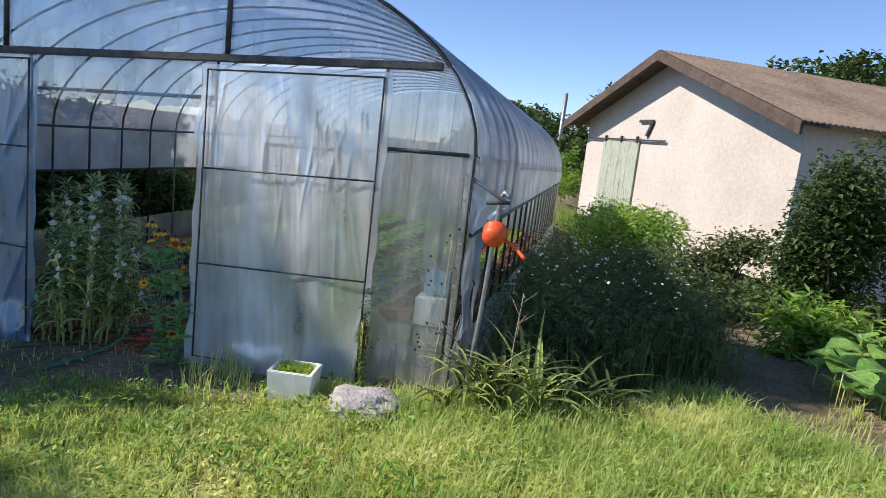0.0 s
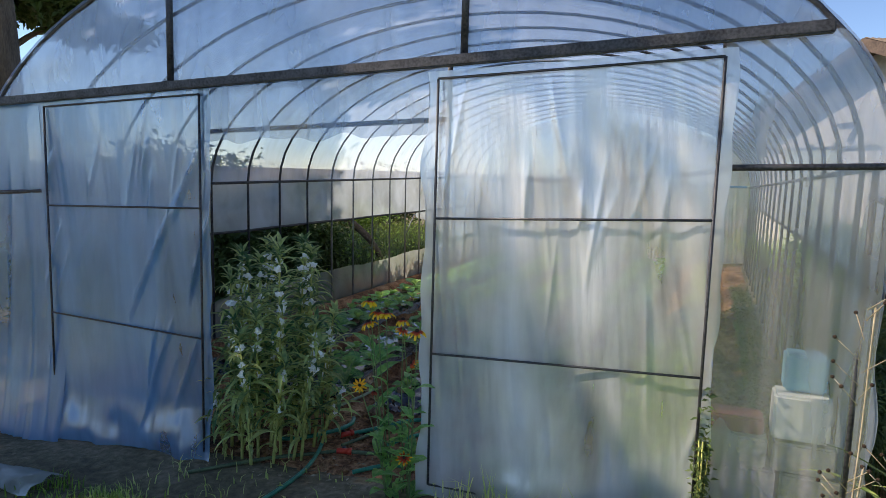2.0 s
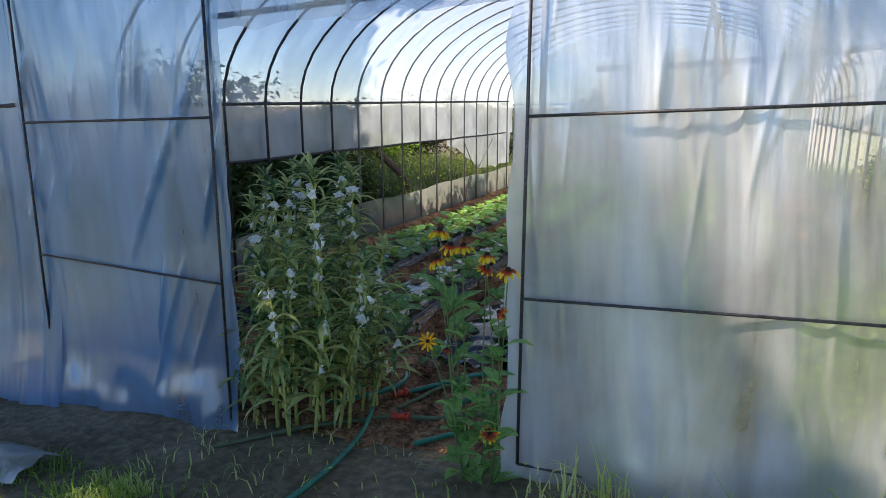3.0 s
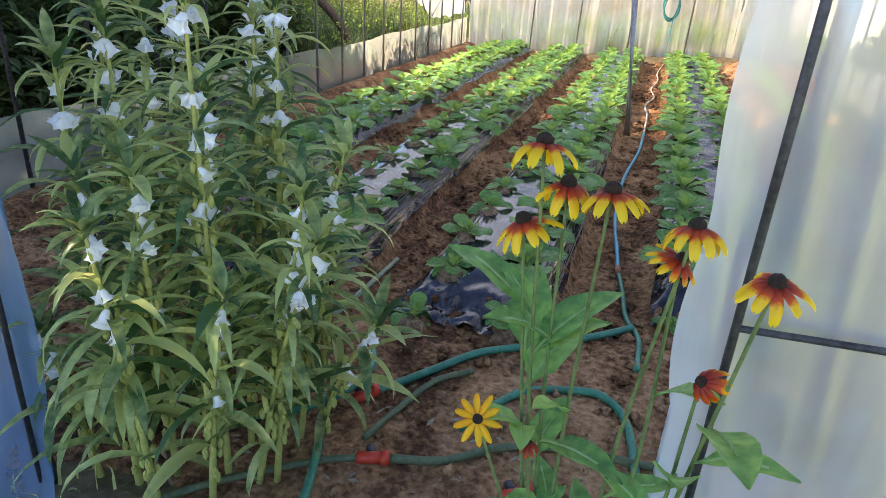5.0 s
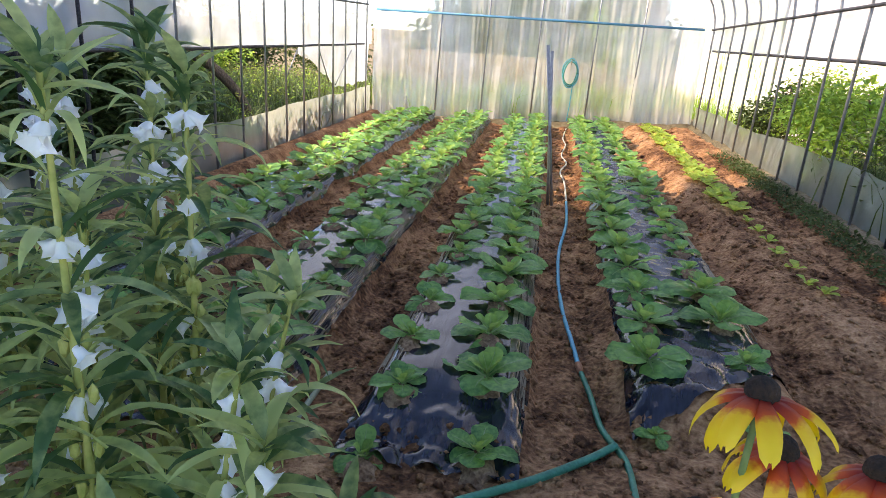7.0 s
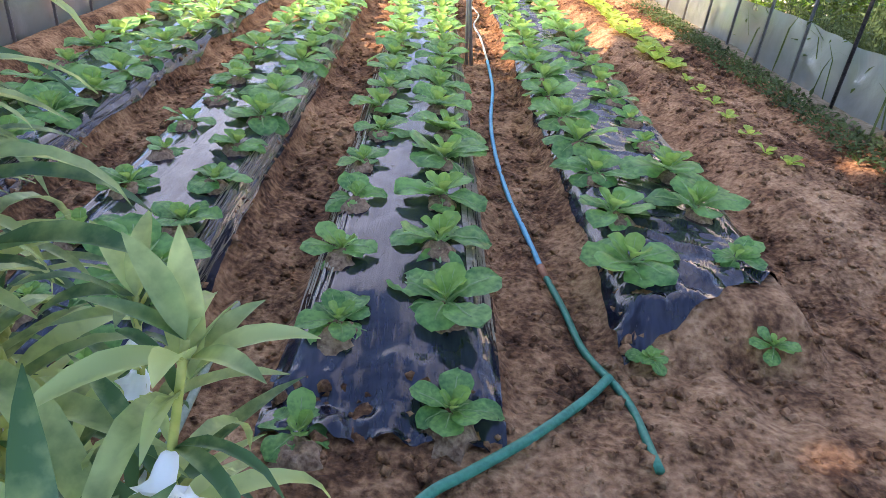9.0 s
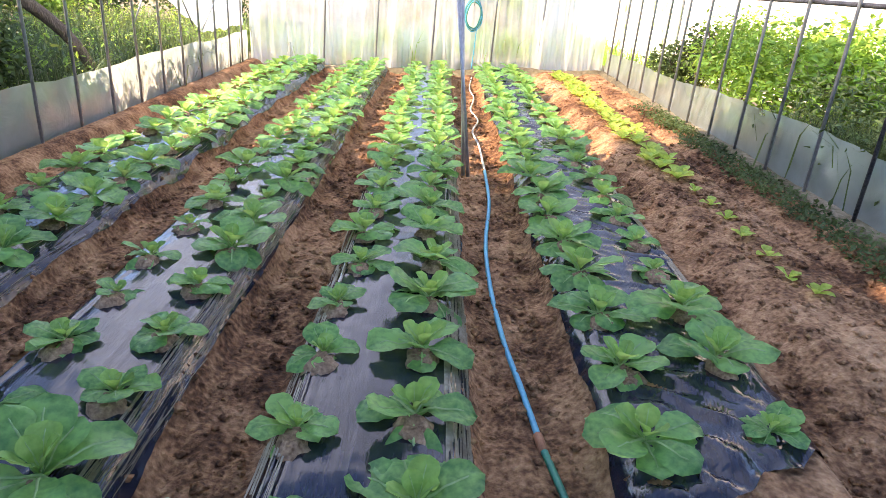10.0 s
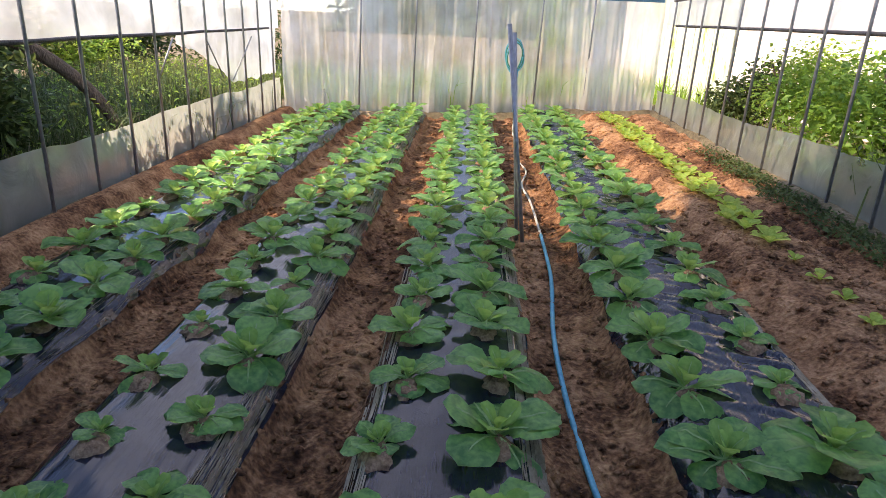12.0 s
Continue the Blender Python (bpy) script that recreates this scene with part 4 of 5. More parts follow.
def seed_weed(x, y, h, seed):
    r = random.Random(seed)
    z = ground_z(x, y)
    w = empty("seed_weed", (x, y, z), "thin wild weed with dark seed heads", "weed", "tall seeding weeds")
    tube("stem", smooth_path([(0, 0, -0.02), (r.uniform(-0.03, 0.03), 0, h * 0.5), (r.uniform(-0.06, 0.06), 0.02, h)], 5), 0.004, TWIG, w, sides=5)
    for i in range(9):
        a, zz = r.uniform(0, 6.28), h * r.uniform(0.55, 1.0)
        tip = Vector((0.1 * math.cos(a), 0.1 * math.sin(a), zz + 0.09))
        tube("twig", [(0, 0, zz), tip], 0.002, TWIG, w, sides=4)
        hd = bmesh.new()
        bmesh.ops.create_icosphere(hd, subdivisions=1, radius=0.009)
        bmesh.ops.translate(hd, vec=tip, verts=hd.verts)
        part("seed_head", hd, CONE, w)
    return w


for k, (x, y, h) in enumerate(((-0.88, 4.2, 1.18), (-0.75, 4.16, 0.6), (-0.9, 4.14, 0.55), (-0.35, 4.3, 0.85))):
    seed_weed(x, y, h, k)

# planter, sack and dipper
pz = ground_z(-1.77, 3.98)
planter = empty("planter_box", (-1.77, 3.98, pz), "white foam planter box full of small green seedlings", "planter")
sw, sd, sh = 0.155, 0.13, 0.24
bm = bmesh.new()
outer = [bm.verts.new((sx * sw * k, sy * sd * k, z)) for k, z in ((0.88, 0.0), (1.0, sh)) for sx, sy in ((-1, -1), (1, -1), (1, 1), (-1, 1))]
inner = [bm.verts.new((sx * sw * k, sy * sd * k, z)) for k, z in ((0.8, sh), (0.74, sh - 0.06)) for sx, sy in ((-1, -1), (1, -1), (1, 1), (-1, 1))]
bm.faces.new(outer[:4][::-1])
for i in range(4):
    j = (i + 1) % 4
    bm.faces.new((outer[i], outer[j], outer[4 + j], outer[4 + i]))
    bm.faces.new((outer[4 + i], outer[4 + j], inner[j], inner[i]))
    bm.faces.new((inner[i], inner[j], inner[4 + j], inner[4 + i]))
bm.faces.new(inner[4:])
bmesh.ops.bevel(bm, geom=bm.edges[:], offset=0.006, segments=2, affect="EDGES")
tray = part("box", bm, FOAM, planter)
soilp = part("planter_soil", bmesh.new(), SOIL, planter)
soilp.data.from_pydata([(-0.115, -0.095, 0.2), (0.115, -0.095, 0.2), (0.115, 0.095, 0.2), (-0.115, 0.095, 0.2)], [], [(0, 1, 2, 3)])
leaf_cloud("foliage", [(nrng.uniform(-0.11, 0.11), nrng.uniform(-0.09, 0.09), 0.2 + nrng.uniform(0.0, 0.05)) for _ in range(500)], 0.026, LETT, planter, "bright green seedlings", aspect=0.7, lift=0.7)
planter.rotation_euler = (0, 0, radians(8))


def lump(name, c, r, mat, label, category, rough=0.3, seed=0, sub=4, crease=0.0):
    bm = bmesh.new()
    bmesh.ops.create_icosphere(bm, subdivisions=sub, radius=1)
    for v in bm.verts:
        q = v.co.copy()
        k = 1 + rough * nz(q.x * 1.6 + seed, q.y * 1.6, q.z * 1.6) + crease * abs(nz(q.x * 5 + seed, q.y * 5, q.z * 5))
        v.co = Vector((q.x * r[0] * k, q.y * r[1] * k, max(q.z * r[2] * k, -r[2] * 0.5)))
    ob = part(name, bm, mat, None, "", True)
    ob.location = c
    return tagged(ob, label, category)


lump("sack", (-1.22, 3.86, ground_z(-1.22, 3.86) + 0.06), (0.25, 0.2, 0.085), SACKM, "crumpled pale grey plastic sack lying on the grass", "sack", 0.35, 3, crease=0.25)
tagged(sheet("plastic_scrap", lambda u, v: (lerp(-5.5, -4.75, u), lerp(3.5, 3.75, v), ground_z(lerp(-5.5, -4.75, u), 3.6) + 0.05 + 0.03 * nz(u * 5, v * 4) + 0.05 * math.sin(math.pi * v)), 14, 8, FILM_SKIRT), "torn sheet of clear plastic film lying on the ground", "plastic sheet")
stake = empty("stake", (-0.63, 4.42, ground_z(-0.63, 4.4)), "grey pipe stake with a bent arm at the polytunnel corner", "stake")
tube("post", smooth_path([(-0.05, -0.02, -0.05), (0, 0, 0.7), (0.04, 0, 1.45), (0.1, -0.02, 1.5)], 5), 0.016, PIPE, stake)
tube("arm", [(-0.24, 0.02, 1.62), (0.08, -0.02, 1.46)], 0.013, PIPE, stake)
tube("clamp", [(-0.05, -0.05, 1.44), (0.11, -0.05, 1.46)], 0.012, DARKPIPE, stake)
sheet("film_flap", lambda u, v: (-0.2 + 0.28 * u + 0.05 * nz(v * 3, 2), 0.02 - 0.02 * u + 0.06 * nz(u * 4, v * 3) * (1 - v), lerp(1.15 + 0.25 * u + 0.06 * nz(u * 6), 1.62 - 0.16 * u, v)), 12, 12, FILM_SIDE, stake, "torn flap of plastic film")
dip = empty("water_dipper", (-0.6, 4.36, 0.78), "orange-red plastic water dipper hung on a stake", "dipper")
bm = bmesh.new()
prof = [(0.0, -0.05), (0.055, -0.05), (0.075, -0.02), (0.085, 0.05), (0.09, 0.055), (0.078, 0.05), (0.066, -0.015), (0.0, -0.035)]
rings = [[bm.verts.new((r * math.cos(a), r * math.sin(a), z)) for a in [2 * math.pi * k / 20 for k in range(20)]] for r, z in prof[1:-1]]
for a, b in zip(rings, rings[1:]):
    for k in range(20):
        bm.faces.new((a[k], a[(k + 1) % 20], b[(k + 1) % 20], b[k]))
bm.faces.new(rings[0][::-1])
bm.faces.new(rings[-1])
part("bowl", bm, ORANGE, dip, smooth=True)
tube("handle", smooth_path([(0.08, 0, 0.03), (0.16, -0.01, 0.0), (0.25, -0.02, -0.07)], 5), 0.014, ORANGE, dip)
dip.rotation_euler = (radians(-65), radians(25), radians(8))


# ---- house ----
HL, HR = Vector((-0.38, 20.4, 0)), Vector((3.47, 12.97, 0))
hd = (HR - HL).normalized()
hn = Vector((-hd.y, hd.x, 0))
hn = hn if hn.y > 0 else -hn
HW = (HR - HL).length
HB, HE, HP, HD = -0.85, 2.5, 3.93, 13.0
house = empty("house", (HL.x, HL.y, HB), "cream plastered farm house with a brown gabled roof", "house")
hm = Matrix(((hd.x, hn.x, 0, HL.x), (hd.y, hn.y, 0, HL.y), (0, 0, 1, 0), (0, 0, 0, 1)))


def hpart(name, verts, faces, mat, label="", smooth=False):
    return under(mesh(name, [hm @ Vector(v) for v in verts], faces, mat, None, label, smooth), house)


def hslab(name, a, b, mat, label=""):
    (x0, y0, z0), (x1, y1, z1) = a, b
    v = [(x, y, z) for z in (z0, z1) for x, y in ((x0, y0), (x1, y0), (x1, y1), (x0, y1))]
    return hpart(name, v, [(3, 2, 1, 0), (4, 5, 6, 7), (0, 1, 5, 4), (1, 2, 6, 5), (2, 3, 7, 6), (3, 0, 4, 7)], mat, label)


def gable_wall(y0, y1):
    v = [(x, y, z) for y in (y0, y1) for x, z in ((0, HB), (HW, HB), (HW, HE), (HW / 2, HP), (0, HE))]
    return [*v], [(0, 1, 2, 3, 4), (9, 8, 7, 6, 5)] + [(i, 5 + i, 5 + (i + 1) % 5, (i + 1) % 5) for i in range(5)]


hpart("wall", *gable_wall(0, 0.2), PLASTER)
hpart("wall", *gable_wall(HD - 0.2, HD), PLASTER)
hslab("wall", (0, 0.2, HB), (0.2, HD - 0.2, HE), PLASTER)
hslab("wall", (HW - 0.2, 0.2, HB), (HW, HD - 0.2, HE), PLASTER)
slope = (HP - HE) / (HW / 2)
for s in (-1, 1):
    over, lift = 0.55, 0.05
    xe, xm = (-over if s < 0 else HW + over), HW / 2
    ze = HE - slope * over
    n = 110
    vs, fs = [], []
    for i in range(n * 4 + 1):                              # corrugated sheets, ribs down the slope
        y = lerp(-0.58, HD + 0.38, i / (n * 4))
        w = 0.012 * (0, 1, 0, -1)[i % 4]
        for q in range(2):
            for x, z in ((xe, ze), (xm, HP)):
                vs.append((x, y, z + lift + w + 0.03 * (1 - q)))
    for i in range(n * 4):
        a, b = 4 * i, 4 * i + 4
        fs += [(a, b, b + 1, a + 1), (a + 2, a + 3, b + 3, b + 2), (a, a + 2, b + 2, b), (a + 1, b + 1, b + 3, a + 3)]
    hpart("roof", vs, fs, ROOF, "brown weathered corrugated roof")
    vs = [(x, y, z + dz) for y in (-0.62, -0.57) for x, z in ((xe, ze), (xm, HP)) for dz in (-0.16, 0.07)]
    hpart("barge_board", vs, [(0, 1, 3, 2), (6, 7, 5, 4), (0, 4, 5, 1), (2, 3, 7, 6), (1, 5, 7, 3), (0, 2, 6, 4)], TRIMM)
    vs = [(x, y, z + dz) for y in (-0.56, 0.0) for x, z in ((xe, ze), (xm, HP)) for dz in (0.0, 0.03)]
    hpart("soffit", vs, [(0, 1, 3, 2), (6, 7, 5, 4), (0, 4, 5, 1), (2, 3, 7, 6), (1, 5, 7, 3), (0, 2, 6, 4)], TRIMM)
ddoor = under(empty("door", tuple(hm @ Vector((1.0, 0, HB)))), house)
for i in range(4):
    x = 1.15 + 0.465 * i
    v = [(a, b, c) for c in (HB + 0.1, 1.93) for a, b in ((x, -0.06), (x + 0.455, -0.06), (x + 0.455, -0.02), (x, -0.02))]
    ob = mesh("board", [hm @ Vector(q) for q in v], [(3, 2, 1, 0), (4, 5, 6, 7), (0, 1, 5, 4), (1, 2, 6, 5), (2, 3, 7, 6), (3, 0, 4, 7)], DOORM, None, "", False)
    ob.parent = ddoor
    ob.matrix_parent_inverse = Matrix.Translation(-Vector(hm @ Vector((1.0, 0, HB))))
hslab("door_rail", (0.26, -0.09, 1.95), (4.18, -0.05, 1.99), DARKPIPE, "dark steel sliding door rail")
for x in (1.25, 2.1, 2.9):
    hslab("rail_hanger", (x, -0.1, 1.9), (x + 0.06, -0.04, 2.06), DARKPIPE)
hslab("number_seven_bar", (2.88, -0.07, 2.41), (3.52, -0.02, 2.48), DARKPIPE, "dark sign shaped like a 7")
v = [(3.43, -0.07, 2.41), (3.52, -0.07, 2.41), (3.33, -0.07, 2.07), (3.24, -0.07, 2.07)]
hpart("number_seven_stroke", v + [(x, -0.02, z) for x, y, z in v], [(3, 2, 1, 0), (4, 5, 6, 7), (0, 1, 5, 4), (1, 2, 6, 5), (2, 3, 7, 6), (3, 0, 4, 7)], DARKPIPE)


# ---- trees, pole and distance ----
nrng = np.random.default_rng(11)


def tree(x, y, trunk, crowns, mat, label, n=5000, size=0.14, r0=0.22, lean=(0, 0), aspect=0.5):
    z = ground_z(x, y)
    t = empty("tree", (x, y, z), label, "tree")
    top = Vector((x + lean[0], y + lean[1], z + trunk))
    pts = smooth_path([(x, y, z - 0.2), (x + lean[0] * 0.3, y + lean[1] * 0.4, z + trunk * 0.5), top], 6)
    under(tube("trunk", pts, r0, BARK, radii=[lerp(r0, r0 * 0.45, i / (len(pts) - 1)) for i in range(len(pts))], sides=10), t)
    pc = []
    for c, r in crowns:
        a = pts[int(len(pts) * 0.7)]
        c = Vector(c)
        under(tube("limb", smooth_path([a, a.lerp(c, 0.5) + Vector((0, 0, 0.3)), c], 5), r0 * 0.3, BARK, radii=[lerp(r0 * 0.4, r0 * 0.1, i / 10) for i in range(11)], sides=7), t)
        for _ in range(7):
            o = nrng.uniform(-0.65, 0.65, 3)
            pc += blob_points(max(20, n // len(crowns) // 7), (c.x + o[0] * r[0], c.y + o[1] * r[1], c.z + o[2] * r[2]), [q * 0.5 for q in r], 0.6, 0.15)
    under(leaf_cloud("crown", pc, size, mat, aspect=aspect), t)
    return t


# added out of view: each crown stands where its shadow is wanted
tree(-11.0, 4.2, 5.0, [((-13.0, 3.2, 6.2), (1.7, 1.7, 1.2)), ((-13.0, 6.0, 6.0), (1.7, 1.7, 1.2)), ((-11.0, 3.5, 6.3), (1.6, 1.6, 1.1)), ((-11.0, 6.1, 6.0), (1.6, 1.6, 1.1)), ((-9.2, 4.6, 6.2), (1.2, 1.2, 0.9)),
                           ((-7.7, 4.2, 6.3), (0.9, 0.9, 0.7)), ((-10.4, 0.4, 4.9), (1.8, 1.6, 1.2)), ((-7.9, 3.4, 7.6), (1.25, 1.15, 0.9)), ((-11.4, 2.2, 5.0), (1.2, 1.2, 1.0)), ((-11.2, 4.8, 6.5), (1.3, 1.2, 0.9)), ((-10.3, 4.6, 5.9), (1.2, 1.1, 0.8)), ((-15.0, 5.8, 6.2), (1.8, 1.9, 1.2)), ((-9.0, 6.4, 6.1), (1.3, 1.2, 0.9)), ((-8.9, 7.7, 6.3), (1.1, 0.9, 0.7)), ((-10.5, 2.2, 6.3), (0.75, 0.75, 0.7)), ((-9.4, 2.7, 6.3), (0.4, 0.4, 0.4))], TREE, "large unseen leafy tree added to shade the polytunnel's front, lawn and path", 54000, 0.26, 0.3)
tree(-9.2, 10.2, 1.2, [((-9.4, 9.0, 0.9), (1.5, 2.0, 0.7)), ((-8.6, 7.4, 0.8), (1.3, 1.6, 0.65)), ((-9.0, 11.6, 0.6), (1.2, 1.0, 0.5))], TREE, "dark leaning tree beyond the open side of the polytunnel", 9000, 0.12, 0.14, (-0.2, -1.4))
tube_log = smooth_path([(-6.85, 11.95, -0.75), (-7.1, 11.82, -0.15), (-7.5, 11.64, 0.27), (-8.0, 11.4, 0.52), (-8.8, 11.0, 0.75)], 6)
tagged(tube("leaning_trunk", tube_log, 0.06, BARK, radii=[lerp(0.05, 0.085, i / (len(tube_log) - 1)) for i in range(len(tube_log))], sides=9), "brown bare trunk leaning over the tall grass", "tree trunk")
for k, (x, y, z, r) in enumerate(((-8.6, 7.2, 0.0, 1.0), (-9.3, 8.6, 0.1, 1.1), (-8.5, 9.7, 0.0, 0.8), (-8.9, 5.8, 0.0, 1.0))):
    bush("dark_bush", (x, y, z), (r, r, 0.75), 3500, 0.1, TREE, "dense dark bush in the shade beyond the polytunnel", aspect=0.4)
for k, (x, y, z, r) in enumerate(((-7.5, 6.6, -0.05, 0.8), (-7.5, 7.9, 0.0, 0.85), (-7.5, 9.1, 0.0, 0.85), (-7.6, 10.2, -0.02, 0.8), (-8.6, 8.4, 0.0, 1.0), (-8.7, 10.0, 0.0, 1.0), (-8.5, 11.5, 0.1, 0.8))):
    bush("dark_bush", (x, y, z), (r, r, 0.68), 7000, 0.11, TREE, "dense dark bush close outside the polytunnel's open side", aspect=0.5, lumps=9)
for k, (x, y, z, r) in enumerate(((-13.5, 3.0, 0.3, 1.6), (-14.2, 6.4, 0.4, 1.7), (-13.6, 9.6, 0.3, 1.6), (-13.2, 13.0, 0.3, 1.6), (-12.6, 16.4, 0.2, 1.6), (-11.5, 19.8, 0.2, 1.6), (-9.5, 22.6, 0.2, 1.5))):
    bush("hedge_tree", (x, y, z), (r, r * 1.25, 1.15), 4200, 0.15, TREE if k % 3 else WEED, "dark leafy tall hedge beyond the tall grass", "hedge", stems=4, aspect=0.5, lumps=10)
for k in range(7):
    bush("hedge_bush", (-11.0 + 0.5 * nz(k * 3.3), 8.5 + 1.9 * k, -0.1), (1.1, 1.4, 0.5), 1800, 0.13, BUSH if k % 2 else WEED, "low leafy hedge bush beyond the tall grass", stems=3, aspect=0.5)
ptop = smooth_path([(-8.9, 6.5, -0.8), (-8.95, 6.45, 2.5), (-9.3, 6.3, 7.0)], 5)
tagged(tube("wooden_pole", ptop, 0.12, BARK, radii=[lerp(0.15, 0.1, i / (len(ptop) - 1)) for i in range(len(ptop))], sides=12), "weathered leaning wooden pole behind the polytunnel", "pole")


def hills(name, x0, x1, y, heights, n, label):
    """A wooded ridge: rising ground, closely set with tree crowns."""
    t = empty(name, ((x0 + x1) / 2, y, -0.8), label, "hill", kind="structure")
    under(sheet("slope", lambda u, v: (lerp(x0, x1, u), y + 30 * v, -1.5 + (heights(u) + 1.0) * math.sin(math.pi / 2 * min(1, v * 1.6)) * min(1, 8 * u, 8 * (1 - u))), 40, 10, HILL), t)
    pts = []
    for _ in range(n):
        u, v = nrng.uniform(0.02, 0.98), nrng.uniform(0, 0.7)
        h = (-1.5 + (heights(u) + 1.0) * math.sin(math.pi / 2 * min(1, v * 1.6)) * min(1, 8 * u, 8 * (1 - u)))
        pts += blob_points(60, (lerp(x0, x1, u), y + 30 * v, h + 0.8), (1.9, 1.9, nrng.uniform(1.2, 2.2)), 0.5, 0.5)
    under(leaf_cloud("tree_crowns", pts, 0.75, TREE, aspect=0.7), t)
    return t


# unseen tree, added so that its crowns darken the grass by the open side
tree(-15.4, 9.8, 4.0, [((-14.6, 10.3, 4.7), (1.5, 1.9, 1.0)), ((-16.6, 9.6, 4.9), (1.5, 1.6, 1.1)), ((-14.8, 12.6, 4.6), (1.3, 1.5, 0.9))], TREE, "unseen leafy tree added to shade the tall grass", 16000, 0.24, 0.24)
hills("wooded_ridge", 8, 70, 55, lambda u: 9.5 + 3 * math.sin(u * 5) + 1.2 * nz(u * 14), 330, "wooded hill of dark pines behind the house")
hills("wooded_ridge", -16, 8, 62, lambda u: 4.4 + 1.6 * nz(u * 9, 3) + 1.0 * math.sin(u * 8), 170, "low wooded hill beyond the yard")
tree(0.1, 27, 3.2, [((0.1, 27, 3.3), (1.0, 1.0, 1.0)), ((-0.9, 27.5, 1.6), (1.2, 1.0, 1.4))], TREE, "round tree behind the house corner", 2500, 0.2, 0.15)
tree(-1.6, 25, 1.2, [((-1.6, 25, 0.8), (1.1, 1.2, 1.1)), ((-0.4, 24, 0.6), (0.8, 1.0, 1.2))], BUSH, "light green tree beside the house", 2500, 0.17, 0.12)
tagged(tube("utility_pole", [(-2.7, 45, -1), (-2.6, 45, 5.4)], 0.13, PIPE), "thin grey utility pole in the distance", "pole")


# ---- inside: hoses, poles, seedlings ----
def on_floor(x, y, h=0.012):
    return (x, y, (floor_z(x, y) if y > YF else ground_z(x, y)) + h)


def hose(name, keys, r, mat, label, n=10, group="hoses on the soil"):
    return tagged(tube(name, smooth_path([on_floor(x, y, z) for x, y, z in keys], n), r, mat, sides=8), label, "hose", group)


hose("hose", [(-2.84, 5.55, .015), (-2.84, 5.85, .012), (-2.9, 6.12, .012), (-2.93, 6.36, .012), (-2.97, 6.6, .012)], 0.0125, HOSE_G, "green garden hose end lying in the furrow")
hose("hose", [(-2.97, 6.6, .012), (-3.0, 6.92, .012), (-3.04, 7.3, .012), (-3.06, 7.85, .012), (-3.05, 8.4, .012), (-2.99, 9.1, .012), (-2.975, 9.9, .012)], 0.012, HOSE_B, "bright blue garden hose running along the furrow")
hose("hose", [(-2.975, 9.9, .012), (-2.98, 10.8, .012), (-3.02, 11.3, .012), (-2.94, 11.9, .012), (-2.99, 12.6, .012), (-2.93, 13.3, .012), (-2.95, 14.2, .012), (-2.88, 15.4, .012)], 0.01, HOSE_W, "faded pale hose running along the furrow")
tagged(tube("hose_joint", [on_floor(-2.964, 6.56, .012), on_floor(-2.975, 6.64, .012)], 0.0165, mk("rusty_joint", (0.3, 0.12, 0.06), (0.45, 0.2, 0.1), 40, 0.6, 0.3), sides=10), "brownish joint between two hoses", "hose joint")
hose("hose", [(-3.72, 5.03, .02), (-3.55, 5.27, .018), (-3.42, 5.44, .02), (-3.31, 5.52, .018), (-3.15, 5.65, .02), (-2.97, 5.82, .03), (-2.87, 5.94, .045)], 0.0145, HOSE_G, "dark green hose curving over the soil")
hose("hose", [(-3.35, 5.0, .015), (-3.29, 5.12, .015), (-3.2, 5.26, .015), (-3.06, 5.34, .015), (-2.94, 5.33, .015), (-2.85, 5.2, .015), (-2.8, 4.9, .015)], 0.014, HOSE_G, "green hose bent in an arc on the soil")
OLIVE = mk("olive_hose", (0.06, 0.1, 0.05), (0.14, 0.18, 0.09), 14, 0.6)
hose("hose", [(-3.5, 4.78, .03), (-3.35, 4.84, .02), (-3.2, 4.97, .015), (-3.0, 5.02, .015), (-2.7, 5.05, .015), (-2.2, 5.2, .015)], 0.013, OLIVE, "dull olive hose lying on the soil")
hose("hose", [(-3.78, 5.3, .03), (-3.73, 5.18, .05), (-3.74, 5.03, .06), (-3.8, 4.9, .06), (-3.92, 4.83, .04), (-4.05, 4.8, .03)], 0.014, HOSE_G, "green hose looping under the flowering plants")
hose("hose", [(-3.82, 4.98, .04), (-3.75, 4.85, .05), (-3.68, 4.65, .03), (-3.62, 4.4, .02), (-3.58, 4.05, .02), (-3.6, 3.8, .02)], 0.0125, HOSE_G, "green hose crossing the doorway")
hose("hose", [(-3.6, 4.83, .03), (-3.57, 5.0, .02), (-3.5, 5.2, .018), (-3.4, 5.33, .018)], 0.011, OLIVE, "dull olive hose joined to a red connector")
hose("hose", [(-3.36, 4.55, .02), (-3.22, 4.7, .02), (-3.12, 4.76, .02)], 0.013, HOSE_G, "short green hose with a red end")
hose("hose", [(-4.25, 4.15, .015), (-3.95, 4.5, .02), (-3.72, 4.7, .02), (-3.58, 4.75, .03)], 0.011, OLIVE, "dull olive hose lying over the threshold")
